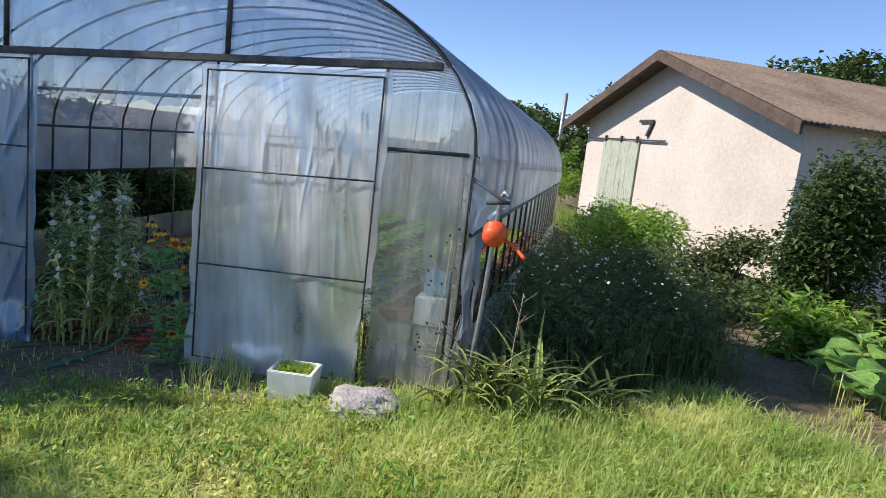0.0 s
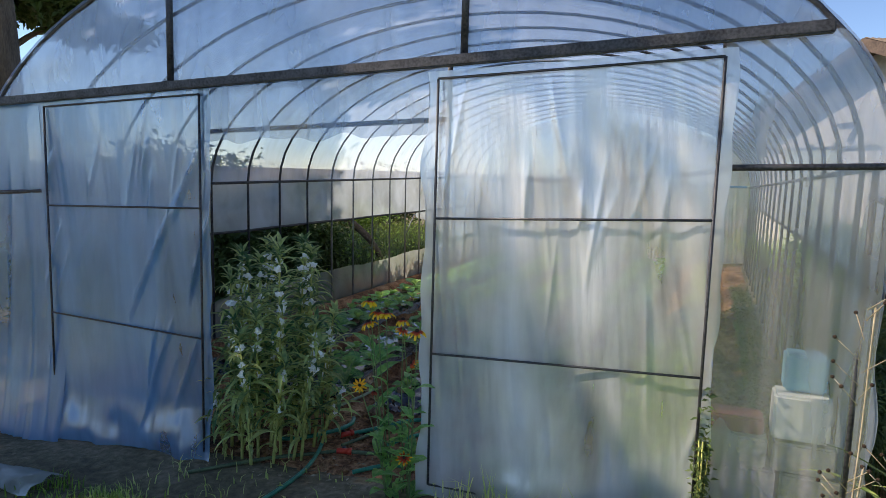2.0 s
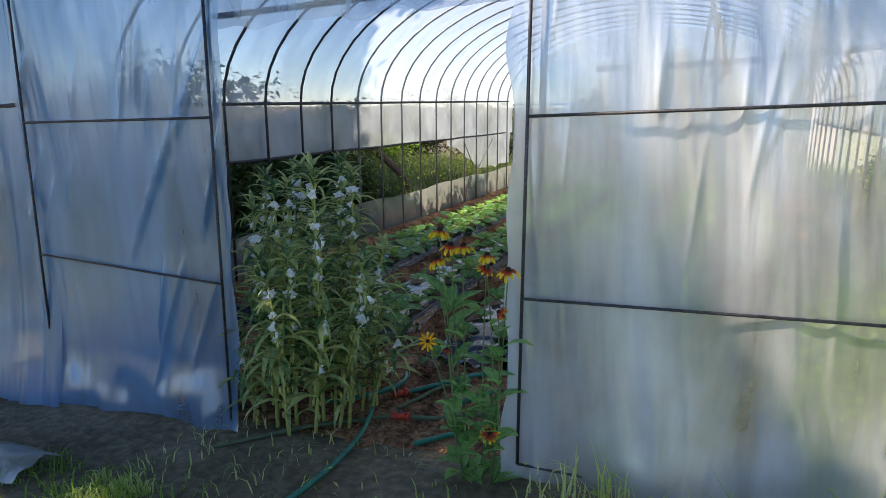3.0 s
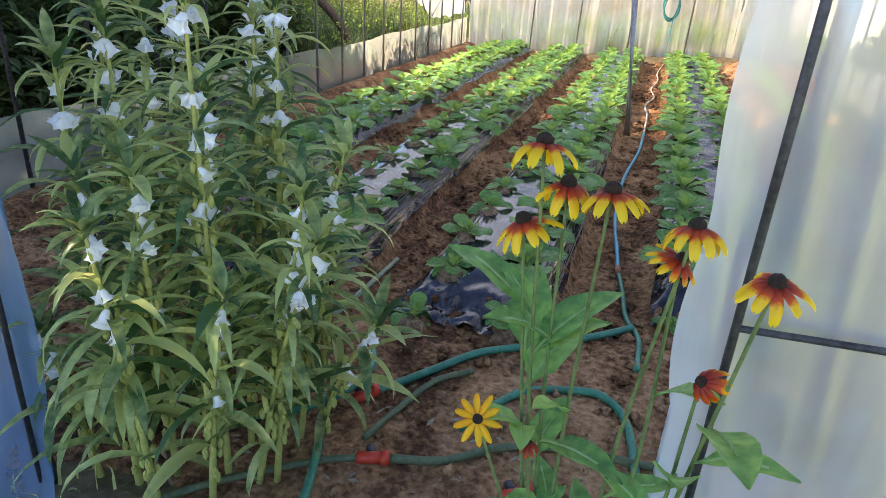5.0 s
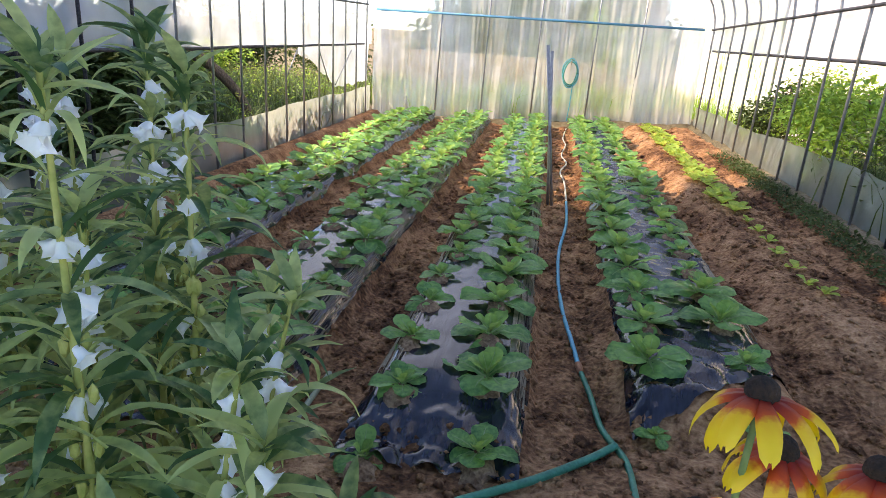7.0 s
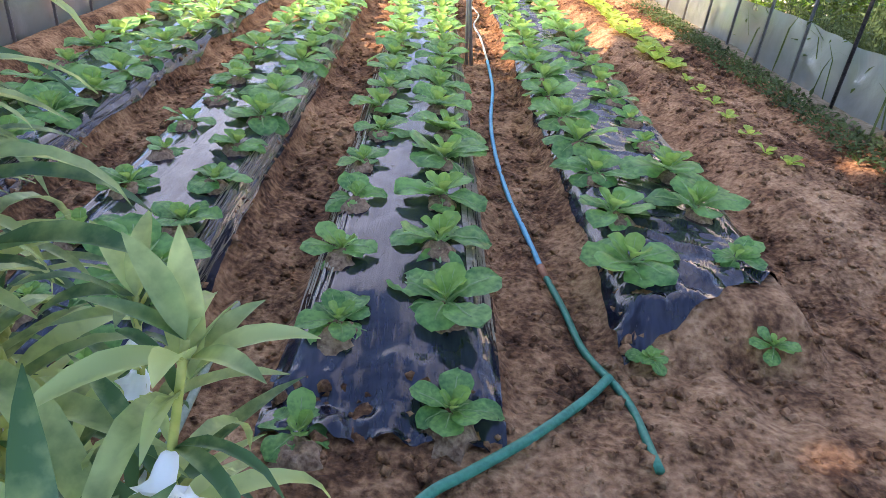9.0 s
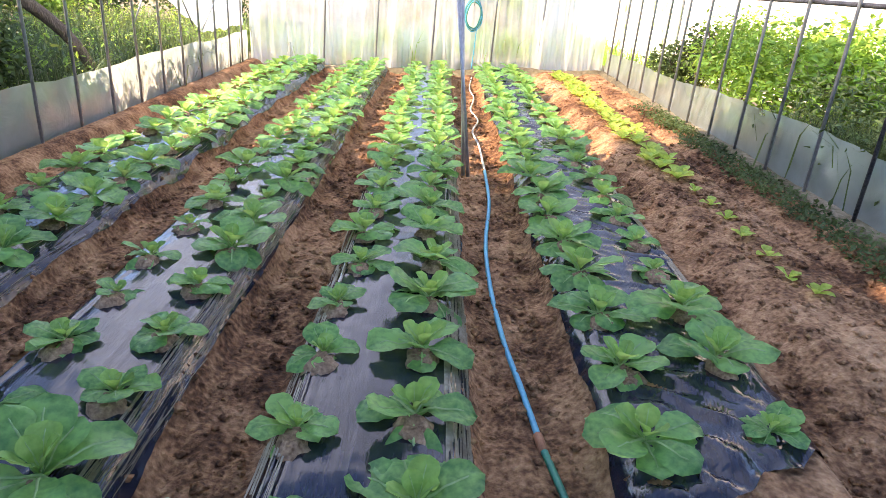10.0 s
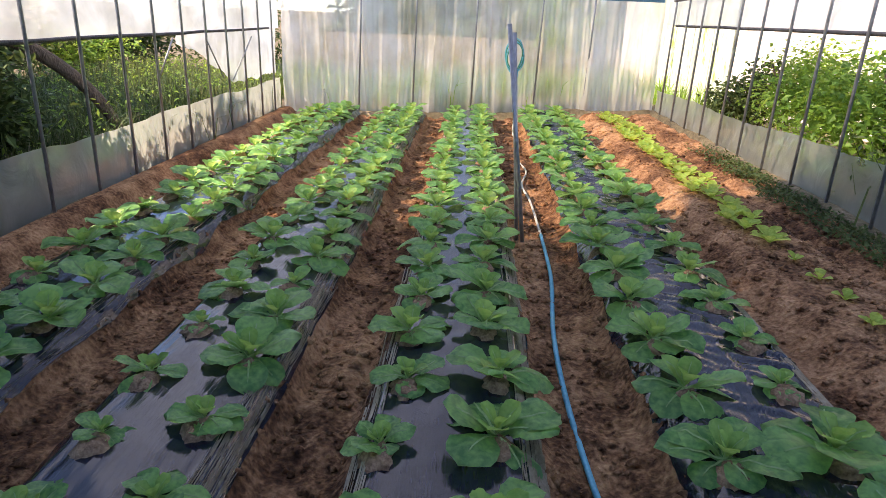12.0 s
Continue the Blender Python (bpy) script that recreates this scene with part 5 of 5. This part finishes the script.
for x, y, a in ((-3.55, 4.76, 20), (-3.7, 5.05, 60), (-3.13, 4.77, 35)):
    c = empty("hose_connector", on_floor(x, y, 0.03), "red plastic hose connector lying on the soil", "hose connector", "red hose connectors")
    tube("barrel", [(-0.04, 0, 0), (0.04, 0, 0)], 0.018, RED, c, sides=10)
    tube("collar", [(0.03, 0, 0), (0.055, 0, 0)], 0.022, RED, c, sides=10)
    tube("branch", [(0, 0, 0), (0.0, 0.04, 0.005)], 0.014, DARKPIPE, c, sides=10)
    c.rotation_euler = (0, 0, radians(a))
tagged(tube("pipe_offcut", [on_floor(-4.06, 6.27, 0.02), on_floor(-4.05, 5.9, 0.02), on_floor(-4.03, 5.5, 0.02)], 0.012, mk("green_grey_pipe", (0.22, 0.28, 0.18), (0.36, 0.4, 0.28), 12, 0.6), sides=8), "short greenish pipe lying in the furrow", "pipe")
for k, (xa, xb) in enumerate(((-3.1, -3.3), (-3.14, -3.26))):
    pl = tagged(tube("support_pole", [(xa, 9.8 + 0.08 * k, -0.75), (xb, 9.8 + 0.08 * k, 0.72 - 0.05 * k)], 0.014, PIPE), "thin grey steel pole standing in the furrow", "pole", "poles in the furrow")
coil = empty("hose_coil", (-2.92, YB - 0.12, 0.24), "coil of thin teal hose hung on the back film", "hose coil")
for k in range(4):
    r = 0.105 + 0.01 * k
    tube("loop", [(r * math.cos(a) + 0.008 * math.sin(3 * a + k), 0.014 * k - 0.02, r * 1.8 * math.sin(a)) for a in [2 * math.pi * q / 28 for q in range(29)]], 0.008, HOSE_B if k % 2 else HOSE_G, coil, sides=6)
tube("tail", smooth_path([(0.06, 0, -0.18), (0.05, 0.0, -0.5), (0.03, 0.0, -0.8)], 8), 0.008, HOSE_B, coil, sides=6)
tube("tie", [(0, 0.03, 0.14), (0, -0.04, 0.2), (0, 0.03, 0.24)], 0.006, TWIG, coil, sides=5)
tagged(sheet("film_scrap", lambda u, v: (-5.74 + 0.16 * (u - 0.5) * (1 - 0.85 * v), YB - 0.12 + 0.05 * math.sin(u * 3), -0.72 + 0.36 * v), 6, 8, FILM_SKIRT), "white cone of loose plastic film at the back wall", "plastic sheet")


def lettuce(r, size, n):
    c = empty("lettuce", (0, 0, 0), "small pale green lettuce seedling in bare soil", "lettuce", "lettuces in the row")
    for i in range(n):
        ln = size * r.uniform(0.75, 1.15)
        lf = leaf("leaf", ln, ln * 0.7, 30, lerp(25, 60, i / n), LETT, c, cols=4, rows=5, shape=0.62, ripple=0.008, stalk=0.12, seed=r.uniform(0, 40))
        lf.matrix_basis = pose(0, 0, 0.004, 0, 0, 137.5 * i + r.uniform(-20, 20))
    return c


r9 = random.Random(9)
models = [lettuce(r9, 0.12, 7) for _ in range(3)] + [lettuce(r9, 0.075, 4) for _ in range(2)]
used = [False] * 5
y = 7.6
while y < 15.3:
    big = y > 9.4
    k = r9.randrange(3) if big else 3 + r9.randrange(2)
    for off in ((-0.06, 0.07) if big and r9.random() < 0.6 else (0.0,)):
        x = -1.56 + off + r9.uniform(-0.05, 0.05)
        m = Matrix.Translation(on_floor(x, y, 0.0)) @ pose(0, 0, 0, 0, 0, r9.uniform(0, 360))
        if not used[k]:
            models[k].matrix_basis, used[k] = m, True
        else:
            copy_thing(models[k], m)
    y += (0.2 if big else 0.27) * r9.uniform(0.8, 1.2)

strip = [(nrng.uniform(-1.22, -0.86), nrng.uniform(6.2, 13.0)) for _ in range(9000)]
strip = [(x, y) for x, y in strip if x > -1.12 + 0.1 * nz(y * 2, 3) and nrng.random() < 0.75 * (1 - step(11.5, 13, y)) + 0.1]
tagged(leaf_cloud("ground_cover", [on_floor(x, y, nrng.uniform(0.005, 0.07)) for x, y in strip], 0.034, WEED, aspect=0.75, lift=0.6), "low green weeds along the foot of the film wall", "weeds", kind="stuff")


# clods and crumbs of soil in the furrows
def clods(n, size, x0, x1, y0, y1, mat, label, name):
    vs, fs = [], []
    base = [(1, 0, 0), (-1, 0, 0), (0, 1, 0), (0, -1, 0), (0, 0, 1), (0, 0, -1)]
    tri = [(0, 2, 4), (2, 1, 4), (1, 3, 4), (3, 0, 4), (2, 0, 5), (1, 2, 5), (3, 1, 5), (0, 3, 5)]
    for _ in range(n):
        x, y = nrng.uniform(x0, x1), nrng.uniform(y0, y1)
        if bed_lift(x, y) > 0.035 and x < -1.9:
            continue
        s = size * nrng.uniform(0.4, 1.0) ** 2 * nrng.choice((0.6, 1, 1.5))
        o = len(vs)
        px, py, pz = on_floor(x, y, s * 0.25)
        a = nrng.uniform(0, 3.14)
        for q in base:
            k = nrng.uniform(0.6, 1.3) * s
            vs.append((px + (q[0] * math.cos(a) - q[1] * math.sin(a)) * k, py + (q[0] * math.sin(a) + q[1] * math.cos(a)) * k, pz + q[2] * k * 0.7))
        fs += [tuple(o + i for i in t) for t in tri]
    return tagged(mesh(name, vs, fs, mat, None, "", True), label, "soil", kind="stuff")


clods(13000, 0.024, -6.2, -0.9, 4.5, 10.5, SOIL, "loose clods of brown soil in the furrows", "soil_clods")
clods(3500, 0.024, -6.2, -0.9, 10.5, 15.5, SOIL, "loose clods of brown soil further down the furrows", "soil_clods")
litter = [on_floor(nrng.uniform(-4.3, -2.7), nrng.uniform(4.3, 5.4), 0.008) for _ in range(260)]
tagged(leaf_cloud("leaf_litter", litter, 0.035, TWIG, aspect=0.35, lift=0.3), "dry leaf litter and chips on the soil by the door", "leaf litter", kind="stuff")


# frayed pale edge along the mulch films, where dried soil holds them down
fr = []
for c, w, side, n in ((-4.48, 0.335, 1, 900), (-3.52, 0.335, 1, 700), (-3.52, 0.335, -1, 220), (-2.45, 0.36, 1, 450), (-5.48, 0.36, 1, 300)):
    for _ in range(n):
        fr.append((c + side * (w - 0.06 + nrng.uniform(-0.05, 0.035)), nrng.uniform(6.75 if c > -3 else 6.0, 15.0)))
fv, fs = [], []
for x, y in fr:
    ln, w = nrng.uniform(0.1, 0.5), nrng.uniform(0.0008, 0.0036)
    dx = nrng.normal() * 0.006
    o = len(fv)
    for q in range(4):
        yy, xx = y + ln * q / 3, x + dx * q / 3
        z = floor_z(xx, yy) + 0.021
        fv += [(xx - w, yy, z), (xx + w, yy, z + 0.002)]
    fs += [(o + 2 * q, o + 2 * q + 1, o + 2 * q + 3, o + 2 * q + 2) for q in range(3)]
tagged(mesh("dry_fibres", fv, fs, TWIG, None, "", False), "pale dry straw strips along the edges of the mulch film", "straw", kind="stuff")

# blocks and boxes stored behind the film in the front corner
for i in range(3):
    for j in range(2):
        z = -0.43 + 0.15 * i
        tagged(box("concrete_block", (-1.42 + 0.29 * j + 0.04 * (i % 2), 4.56, z), (-1.15 + 0.29 * j + 0.04 * (i % 2), 4.76, z + 0.142), BLOCK, None, "", 0.01, jitter=0.004), "grey concrete block in a low stack behind the film", "block", "stacked blocks")
tagged(box("foam_box", (-1.14, 4.55, 0.03), (-0.9, 4.72, 0.24), FOAM, None, "", 0.012), "white foam box on a stack of blocks", "box")
tagged(box("red_crate", (-1.4, 4.58, 0.02), (-1.17, 4.74, 0.1), mk("dull_red_plastic", (0.22, 0.03, 0.03), (0.34, 0.06, 0.05), 9, 0.6), None, "", 0.01), "dark red plastic crate on a stack of blocks", "crate")
tagged(box("blue_crate", (-1.1, 4.62, 0.245), (-0.92, 4.76, 0.42), BLUEP, None, "", 0.012), "light blue plastic crate on a foam box", "crate")


def inside_bush(name, c, r, n, size, mat, label):
    b = empty(name, (c[0], c[1], floor_z(c[0], c[1])), label, "plant")
    under(leaf_cloud("foliage", blob_points(n, c, r, 0.5, 0.1, floor_z(c[0], c[1])), size, mat, aspect=0.5), b)
    for _ in range(5):
        a = nrng.uniform(0, 6.28)
        under(tube("stem", [(c[0], c[1], floor_z(c[0], c[1]) - 0.02), (c[0] + 0.6 * r[0] * math.cos(a), c[1] + 0.6 * r[1] * math.sin(a), c[2] + 0.4 * r[2])], 0.004, SES_STEM, sides=5), b)
    return b


inside_bush("green_plant", (-1.6, 4.455, 0.02), (0.2, 0.03, 0.5), 3600, 0.05, LETT, "leafy green plant growing behind the film door")
inside_bush("green_plant", (-1.43, 4.34, -0.12), (0.04, 0.05, 0.42), 500, 0.035, WEED, "dark green weed squeezed between door and film")
inside_bush("green_plant", (-2.35, 4.62, -0.42), (0.25, 0.1, 0.16), 500, 0.06, BUSH, "low green plant behind the film door")
bund = empty("stalk_bundle", (-2.05, 4.95, 1.2), "bundle of dry stalks hung on a wire inside the door", "dry stalks")
tube("wire", smooth_path([(-0.6, 0, -0.02), (0, 0, 0.0), (0.62, 0, 0.06)], 8), 0.014, DARKPIPE, bund)
for i in range(9):
    x = nrng.uniform(-0.25, 0.3)
    tube("stalk", smooth_path([(x, 0.01, -0.05 - nrng.uniform(0, 0.2)), (x + 0.01, 0, 0.0), (x + nrng.uniform(-0.04, 0.04), 0, nrng.uniform(0.15, 0.36))], 4), 0.009, TWIG if i % 2 else DARKPIPE, bund, sides=5)


# ---- sesame plants in flower by the door ----
def sesame_flower(parent, p, a, r):
    f = []
    pr = [(0.002, 0), (0.0065, 0.004), (0.0085, 0.012), (0.0095, 0.022), (0.0135, 0.028), (0.017, 0.0305)]
    vs, sides = [], 15
    for i, (rad, d) in enumerate(pr):                 # a tube that opens into five rounded lobes
        for k in range(sides):
            t = 2 * math.pi * k / sides
            w = rad * (1 + 0.3 * (max(0, i - 3) / 2) * math.cos(5 * t))
            lip = 0.004 if i > 3 and math.sin(t) < -0.3 else 0.0
            vs.append((w * math.cos(t), d + lip, w * math.sin(t) * 0.9))
    for i in range(len(pr) - 1):
        for k in range(sides):
            f.append((i * sides + k, i * sides + (k + 1) % sides, (i + 1) * sides + (k + 1) % sides, (i + 1) * sides + k))
    ob = mesh("flower", vs, f, PETAL_W, parent, "white bell flower")
    ob.matrix_basis = Matrix.Translation(p) @ pose(0, 0, 0, r.uniform(-75, -30), 0, a) @ Matrix.Scale(r.uniform(0.9, 1.35), 4)


def sesame(x, y, top, seed, bare=0.42, lean=(0, 0), spread=0.225):
    r = random.Random(seed)
    z = floor_z(x, y) if y > YF else ground_z(x, y)
    s = empty("sesame_plant", (x, y, z), "tall sesame plant with long leaves and white bell flowers", "sesame plant", "sesame plants by the door")
    h = top - z
    pth = smooth_path([(0, 0, -0.02), (lean[0] * 0.4, lean[1] * 0.4, h * 0.5), (lean[0], lean[1], h)], 8)
    tube("stem", pth, 0.009, SES_STEM, s, radii=[lerp(0.011, 0.004, i / (len(pth) - 1)) for i in range(len(pth))], sides=6)
    for i in range(9):                             # the leafy tip
        ln = spread * r.uniform(0.35, 0.6)
        lf = leaf("leaf", ln, ln * 0.25, r.uniform(10, 70), r.uniform(12, 72), SES, s, cols=2, rows=6, shape=0.42, cup=0.5, stalk=0.1, seed=r.uniform(0, 30))
        lf.matrix_basis = Matrix.Translation(pth[-1] - Vector((0, 0, 0.02 * (i % 3)))) @ pose(0, 0, 0, 0, 0, 137 * i)
    n = int(h / 0.038)
    a = r.uniform(0, 360)
    for i in range(n):
        q = lerp(bare * 0.5, 1.0, (i + 0.5) / n)
        p = pth[min(len(pth) - 1, int(q * (len(pth) - 1)))]
        a += 137 + r.uniform(-15, 15)
        for side in (0, 180):
            if q < bare and r.random() < 0.5:
                continue
            ln = spread * lerp(1.25, 0.6, q ** 2) * r.uniform(0.6, 1.25)
            lf = leaf("leaf", ln, ln * r.uniform(0.085, 0.16), r.uniform(45, 130), r.uniform(5, 65) + (25 if q > 0.92 else 0), SES, s, cols=2, rows=7, shape=0.42, cup=0.5, stalk=0.12, seed=r.uniform(0, 30), ripple=0.003)
            lf.matrix_basis = Matrix.Translation(p) @ pose(0, 0, 0, 0, 0, a + side + r.uniform(-35, 35))
        if 0.6 < q < 0.98:
            for _ in range(2):
                if r.random() < (0.6 if q > 0.8 else 0.22):
                    sesame_flower(s, p, a + 90 + r.uniform(-50, 50), r)
        if 0.2 < q < 0.75:
            for _ in range(2):                     # seed pods close to the stem
                b = bmesh.new()
                bmesh.ops.create_icosphere(b, subdivisions=1, radius=1)
                bmesh.ops.scale(b, vec=(0.009, 0.009, 0.02), verts=b.verts)
                t = radians(r.uniform(0, 360))
                bmesh.ops.translate(b, vec=(p.x + 0.018 * math.cos(t), p.y + 0.018 * math.sin(t), p.z + r.uniform(-0.02, 0.02)), verts=b.verts)
                part("pod", b, SES_STEM, s)
    return s


for k, (x, y, top, lean) in enumerate(((-3.9, 4.58, 0.70, (-0.01, 0)), (-3.9, 4.9, 0.68, (0, 0.02)), (-4.08, 5.05, 0.72, (0.03, 0)), (-3.78, 4.63, 0.27, (0.11, 0.0)), (-3.84, 5.02, 0.22, (0.06, -0.02)),
                                       (-4.22, 4.72, 0.6, (-0.04, 0)), (-4.28, 5.1, 0.66, (0, 0)), (-4.05, 4.55, 0.3, (0.05, -0.08)), (-4.45, 4.9, 0.62, (0, 0)), (-4.2, 5.35, 0.6, (0.02, 0)), (-4.5, 5.3, 0.65, (0, 0)), (-3.9, 4.5, 0.05, (0.12, -0.04)), (-3.74, 4.78, -0.12, (0.2, -0.02)), (-3.82, 4.6, 0.16, (0.2, 0.0)), (-4.1, 4.86, 0.42, (0.05, -0.05)), (-3.8, 4.8, 0.31, (0.14, 0.02)), (-4.0, 4.42, 0.2, (-0.05, -0.05)),
                                       (-4.3, 4.6, 0.5, (0, 0)), (-4.18, 4.56, 0.25, (-0.03, -0.04)), (-4.33, 4.92, 0.58, (0.02, 0)), (-4.62, 5.1, 0.6, (0, 0)), (-4.15, 5.2, 0.68, (0, 0)), (-4.4, 5.55, 0.62, (0.03, 0)),
                                       (-4.7, 5.5, 0.62, (0, 0)), (-4.12, 4.48, -0.02, (0.04, -0.05)), (-4.24, 4.47, -0.12, (-0.04, -0.06)), (-4.08, 4.72, 0.15, (0.05, 0)), (-3.92, 4.72, -0.05, (0.06, -0.05)))):
    sesame(x, y, top, 40 + k, lean=lean)


# ---- coneflowers by the door ----
def coneflower_head(parent, p, size, tilt, turn, droop, r, red=0.45, closed=False):
    head = empty("flower_head", p)
    head.parent = parent
    head.rotation_euler = (radians(tilt), 0, radians(turn))
    b = bmesh.new()
    bmesh.ops.create_uvsphere(b, u_segments=14, v_segments=8, radius=1)
    bmesh.ops.scale(b, vec=(size * 0.125, size * 0.125, size * 0.12), verts=b.verts)
    for v in b.verts:
        v.co *= 1 + 0.12 * nz(v.co.x * 400, v.co.y * 400, v.co.z * 400)
    part("cone", b, CONE, head, "dark brown cone", True)
    n = 10
    for i in range(n):
        ln = size * 0.5 * r.uniform(0.85, 1.1)
        rows, cols = 8, 4
        vs, fs = [], []
        a, q = radians(r.uniform(-22, 0) if droop > 30 else r.uniform(-5, 10)), Vector((0, size * 0.1, -size * 0.03))
        dr = radians(droop * 0.95 + r.uniform(-15, 15))
        for k in range(rows + 1):
            s = k / rows
            w = size * 0.07 * (0.45 + 0.75 * math.sin(math.pi * min(1, s * 0.85 + 0.1)) ** 0.7) * (0.35 if s == 1 else 1)
            for j in range(cols + 1):
                e = 2 * j / cols - 1
                vs.append(q + Vector((e * w, 0, -0.004 * e * e + 0.0015 * (j % 2))))
            q = q + Vector((0, math.cos(a), math.sin(a))) * ln / rows
            a -= dr / rows
        for k in range(rows):
            for j in range(cols):
                o = k * (cols + 1) + j
                fs.append((o, o + 1, o + cols + 2, o + cols + 1))
        pt = mesh("petal", vs, fs, PETAL_CONE if red > 0.02 else PETAL_Y, head, "", True)
        pt.matrix_basis = pose(0, 0, 0, 0, 0, 360 * i / n + r.uniform(-8, 8))
    return head


def coneflower(heads, base, seed, leaves=8):
    r = random.Random(seed)
    z = floor_z(base[0], base[1])
    c = empty("coneflower", (base[0], base[1], z), "coneflower plant with yellow petals, red-brown at the heart", "flower", "coneflowers by the door")
    for (x, y, zz, size, tilt, turn, droop, red) in heads:
        size *= 0.78
        p = Vector((x - base[0], y - base[1], zz - z))
        mid = Vector((p.x * 0.5 + r.uniform(-0.03, 0.03), p.y * 0.5, p.z * 0.55))
        pth = smooth_path([(r.uniform(-0.01, 0.01), 0, -0.02), mid, p], 7)
        tube("stem", pth, 0.0035, STALK, c, radii=[lerp(0.0045, 0.0025, i / (len(pth) - 1)) for i in range(len(pth))], sides=6)
        coneflower_head(c, p, size, tilt, turn, droop, r, red)
        for i in range(leaves):
            q = pth[int(len(pth) * r.uniform(0.08, 0.72))]
            ln = r.uniform(0.1, 0.19)
            lf = leaf("leaf", ln, ln * 0.38, 45, r.uniform(25, 60), CAB, c, RIB, cols=4, rows=7, shape=0.45, cup=0.3, stalk=0.15, seed=r.uniform(0, 30), ripple=0.004)
            lf.matrix_basis = Matrix.Translation(q) @ pose(0, 0, 0, 0, 0, r.uniform(0, 360))
    return c


coneflower([(-3.085, 4.22, 0.545, 0.125, -12, 0, 75, 0.42), (-3.05, 4.25, 0.485, 0.12, 5, 60, 85, 0.35), (-3.105, 4.24, 0.425, 0.12, -20, 100, 60, 0.15), (-2.99, 4.23, 0.49, 0.125, 8, 200, 65, 0.4)], (-3.01, 4.36), 3, 6)
coneflower([(-2.88, 4.2, 0.47, 0.115, -10, 30, 80, 0.35), (-2.888, 4.22, 0.415, 0.09, 30, 80, 40, 0.05)], (-2.93, 4.38), 4, 7)
coneflower([(-2.783, 4.16, 0.43, 0.115, 10, 10, 70, 0.25), (-2.83, 4.2, 0.25, 0.085, 60, 300, 85, 0.3)], (-2.88, 4.3), 5, 7)
coneflower([(-3.137, 4.22, 0.08, 0.09, 55, 20, 0, 0.0), (-3.05, 4.22, 0.06, 0.05, 0, 0, 80, 0.3), (-2.85, 4.18, -0.25, 0.09, 30, 20, 20, 0.1)], (-3.0, 4.3), 6, 8)
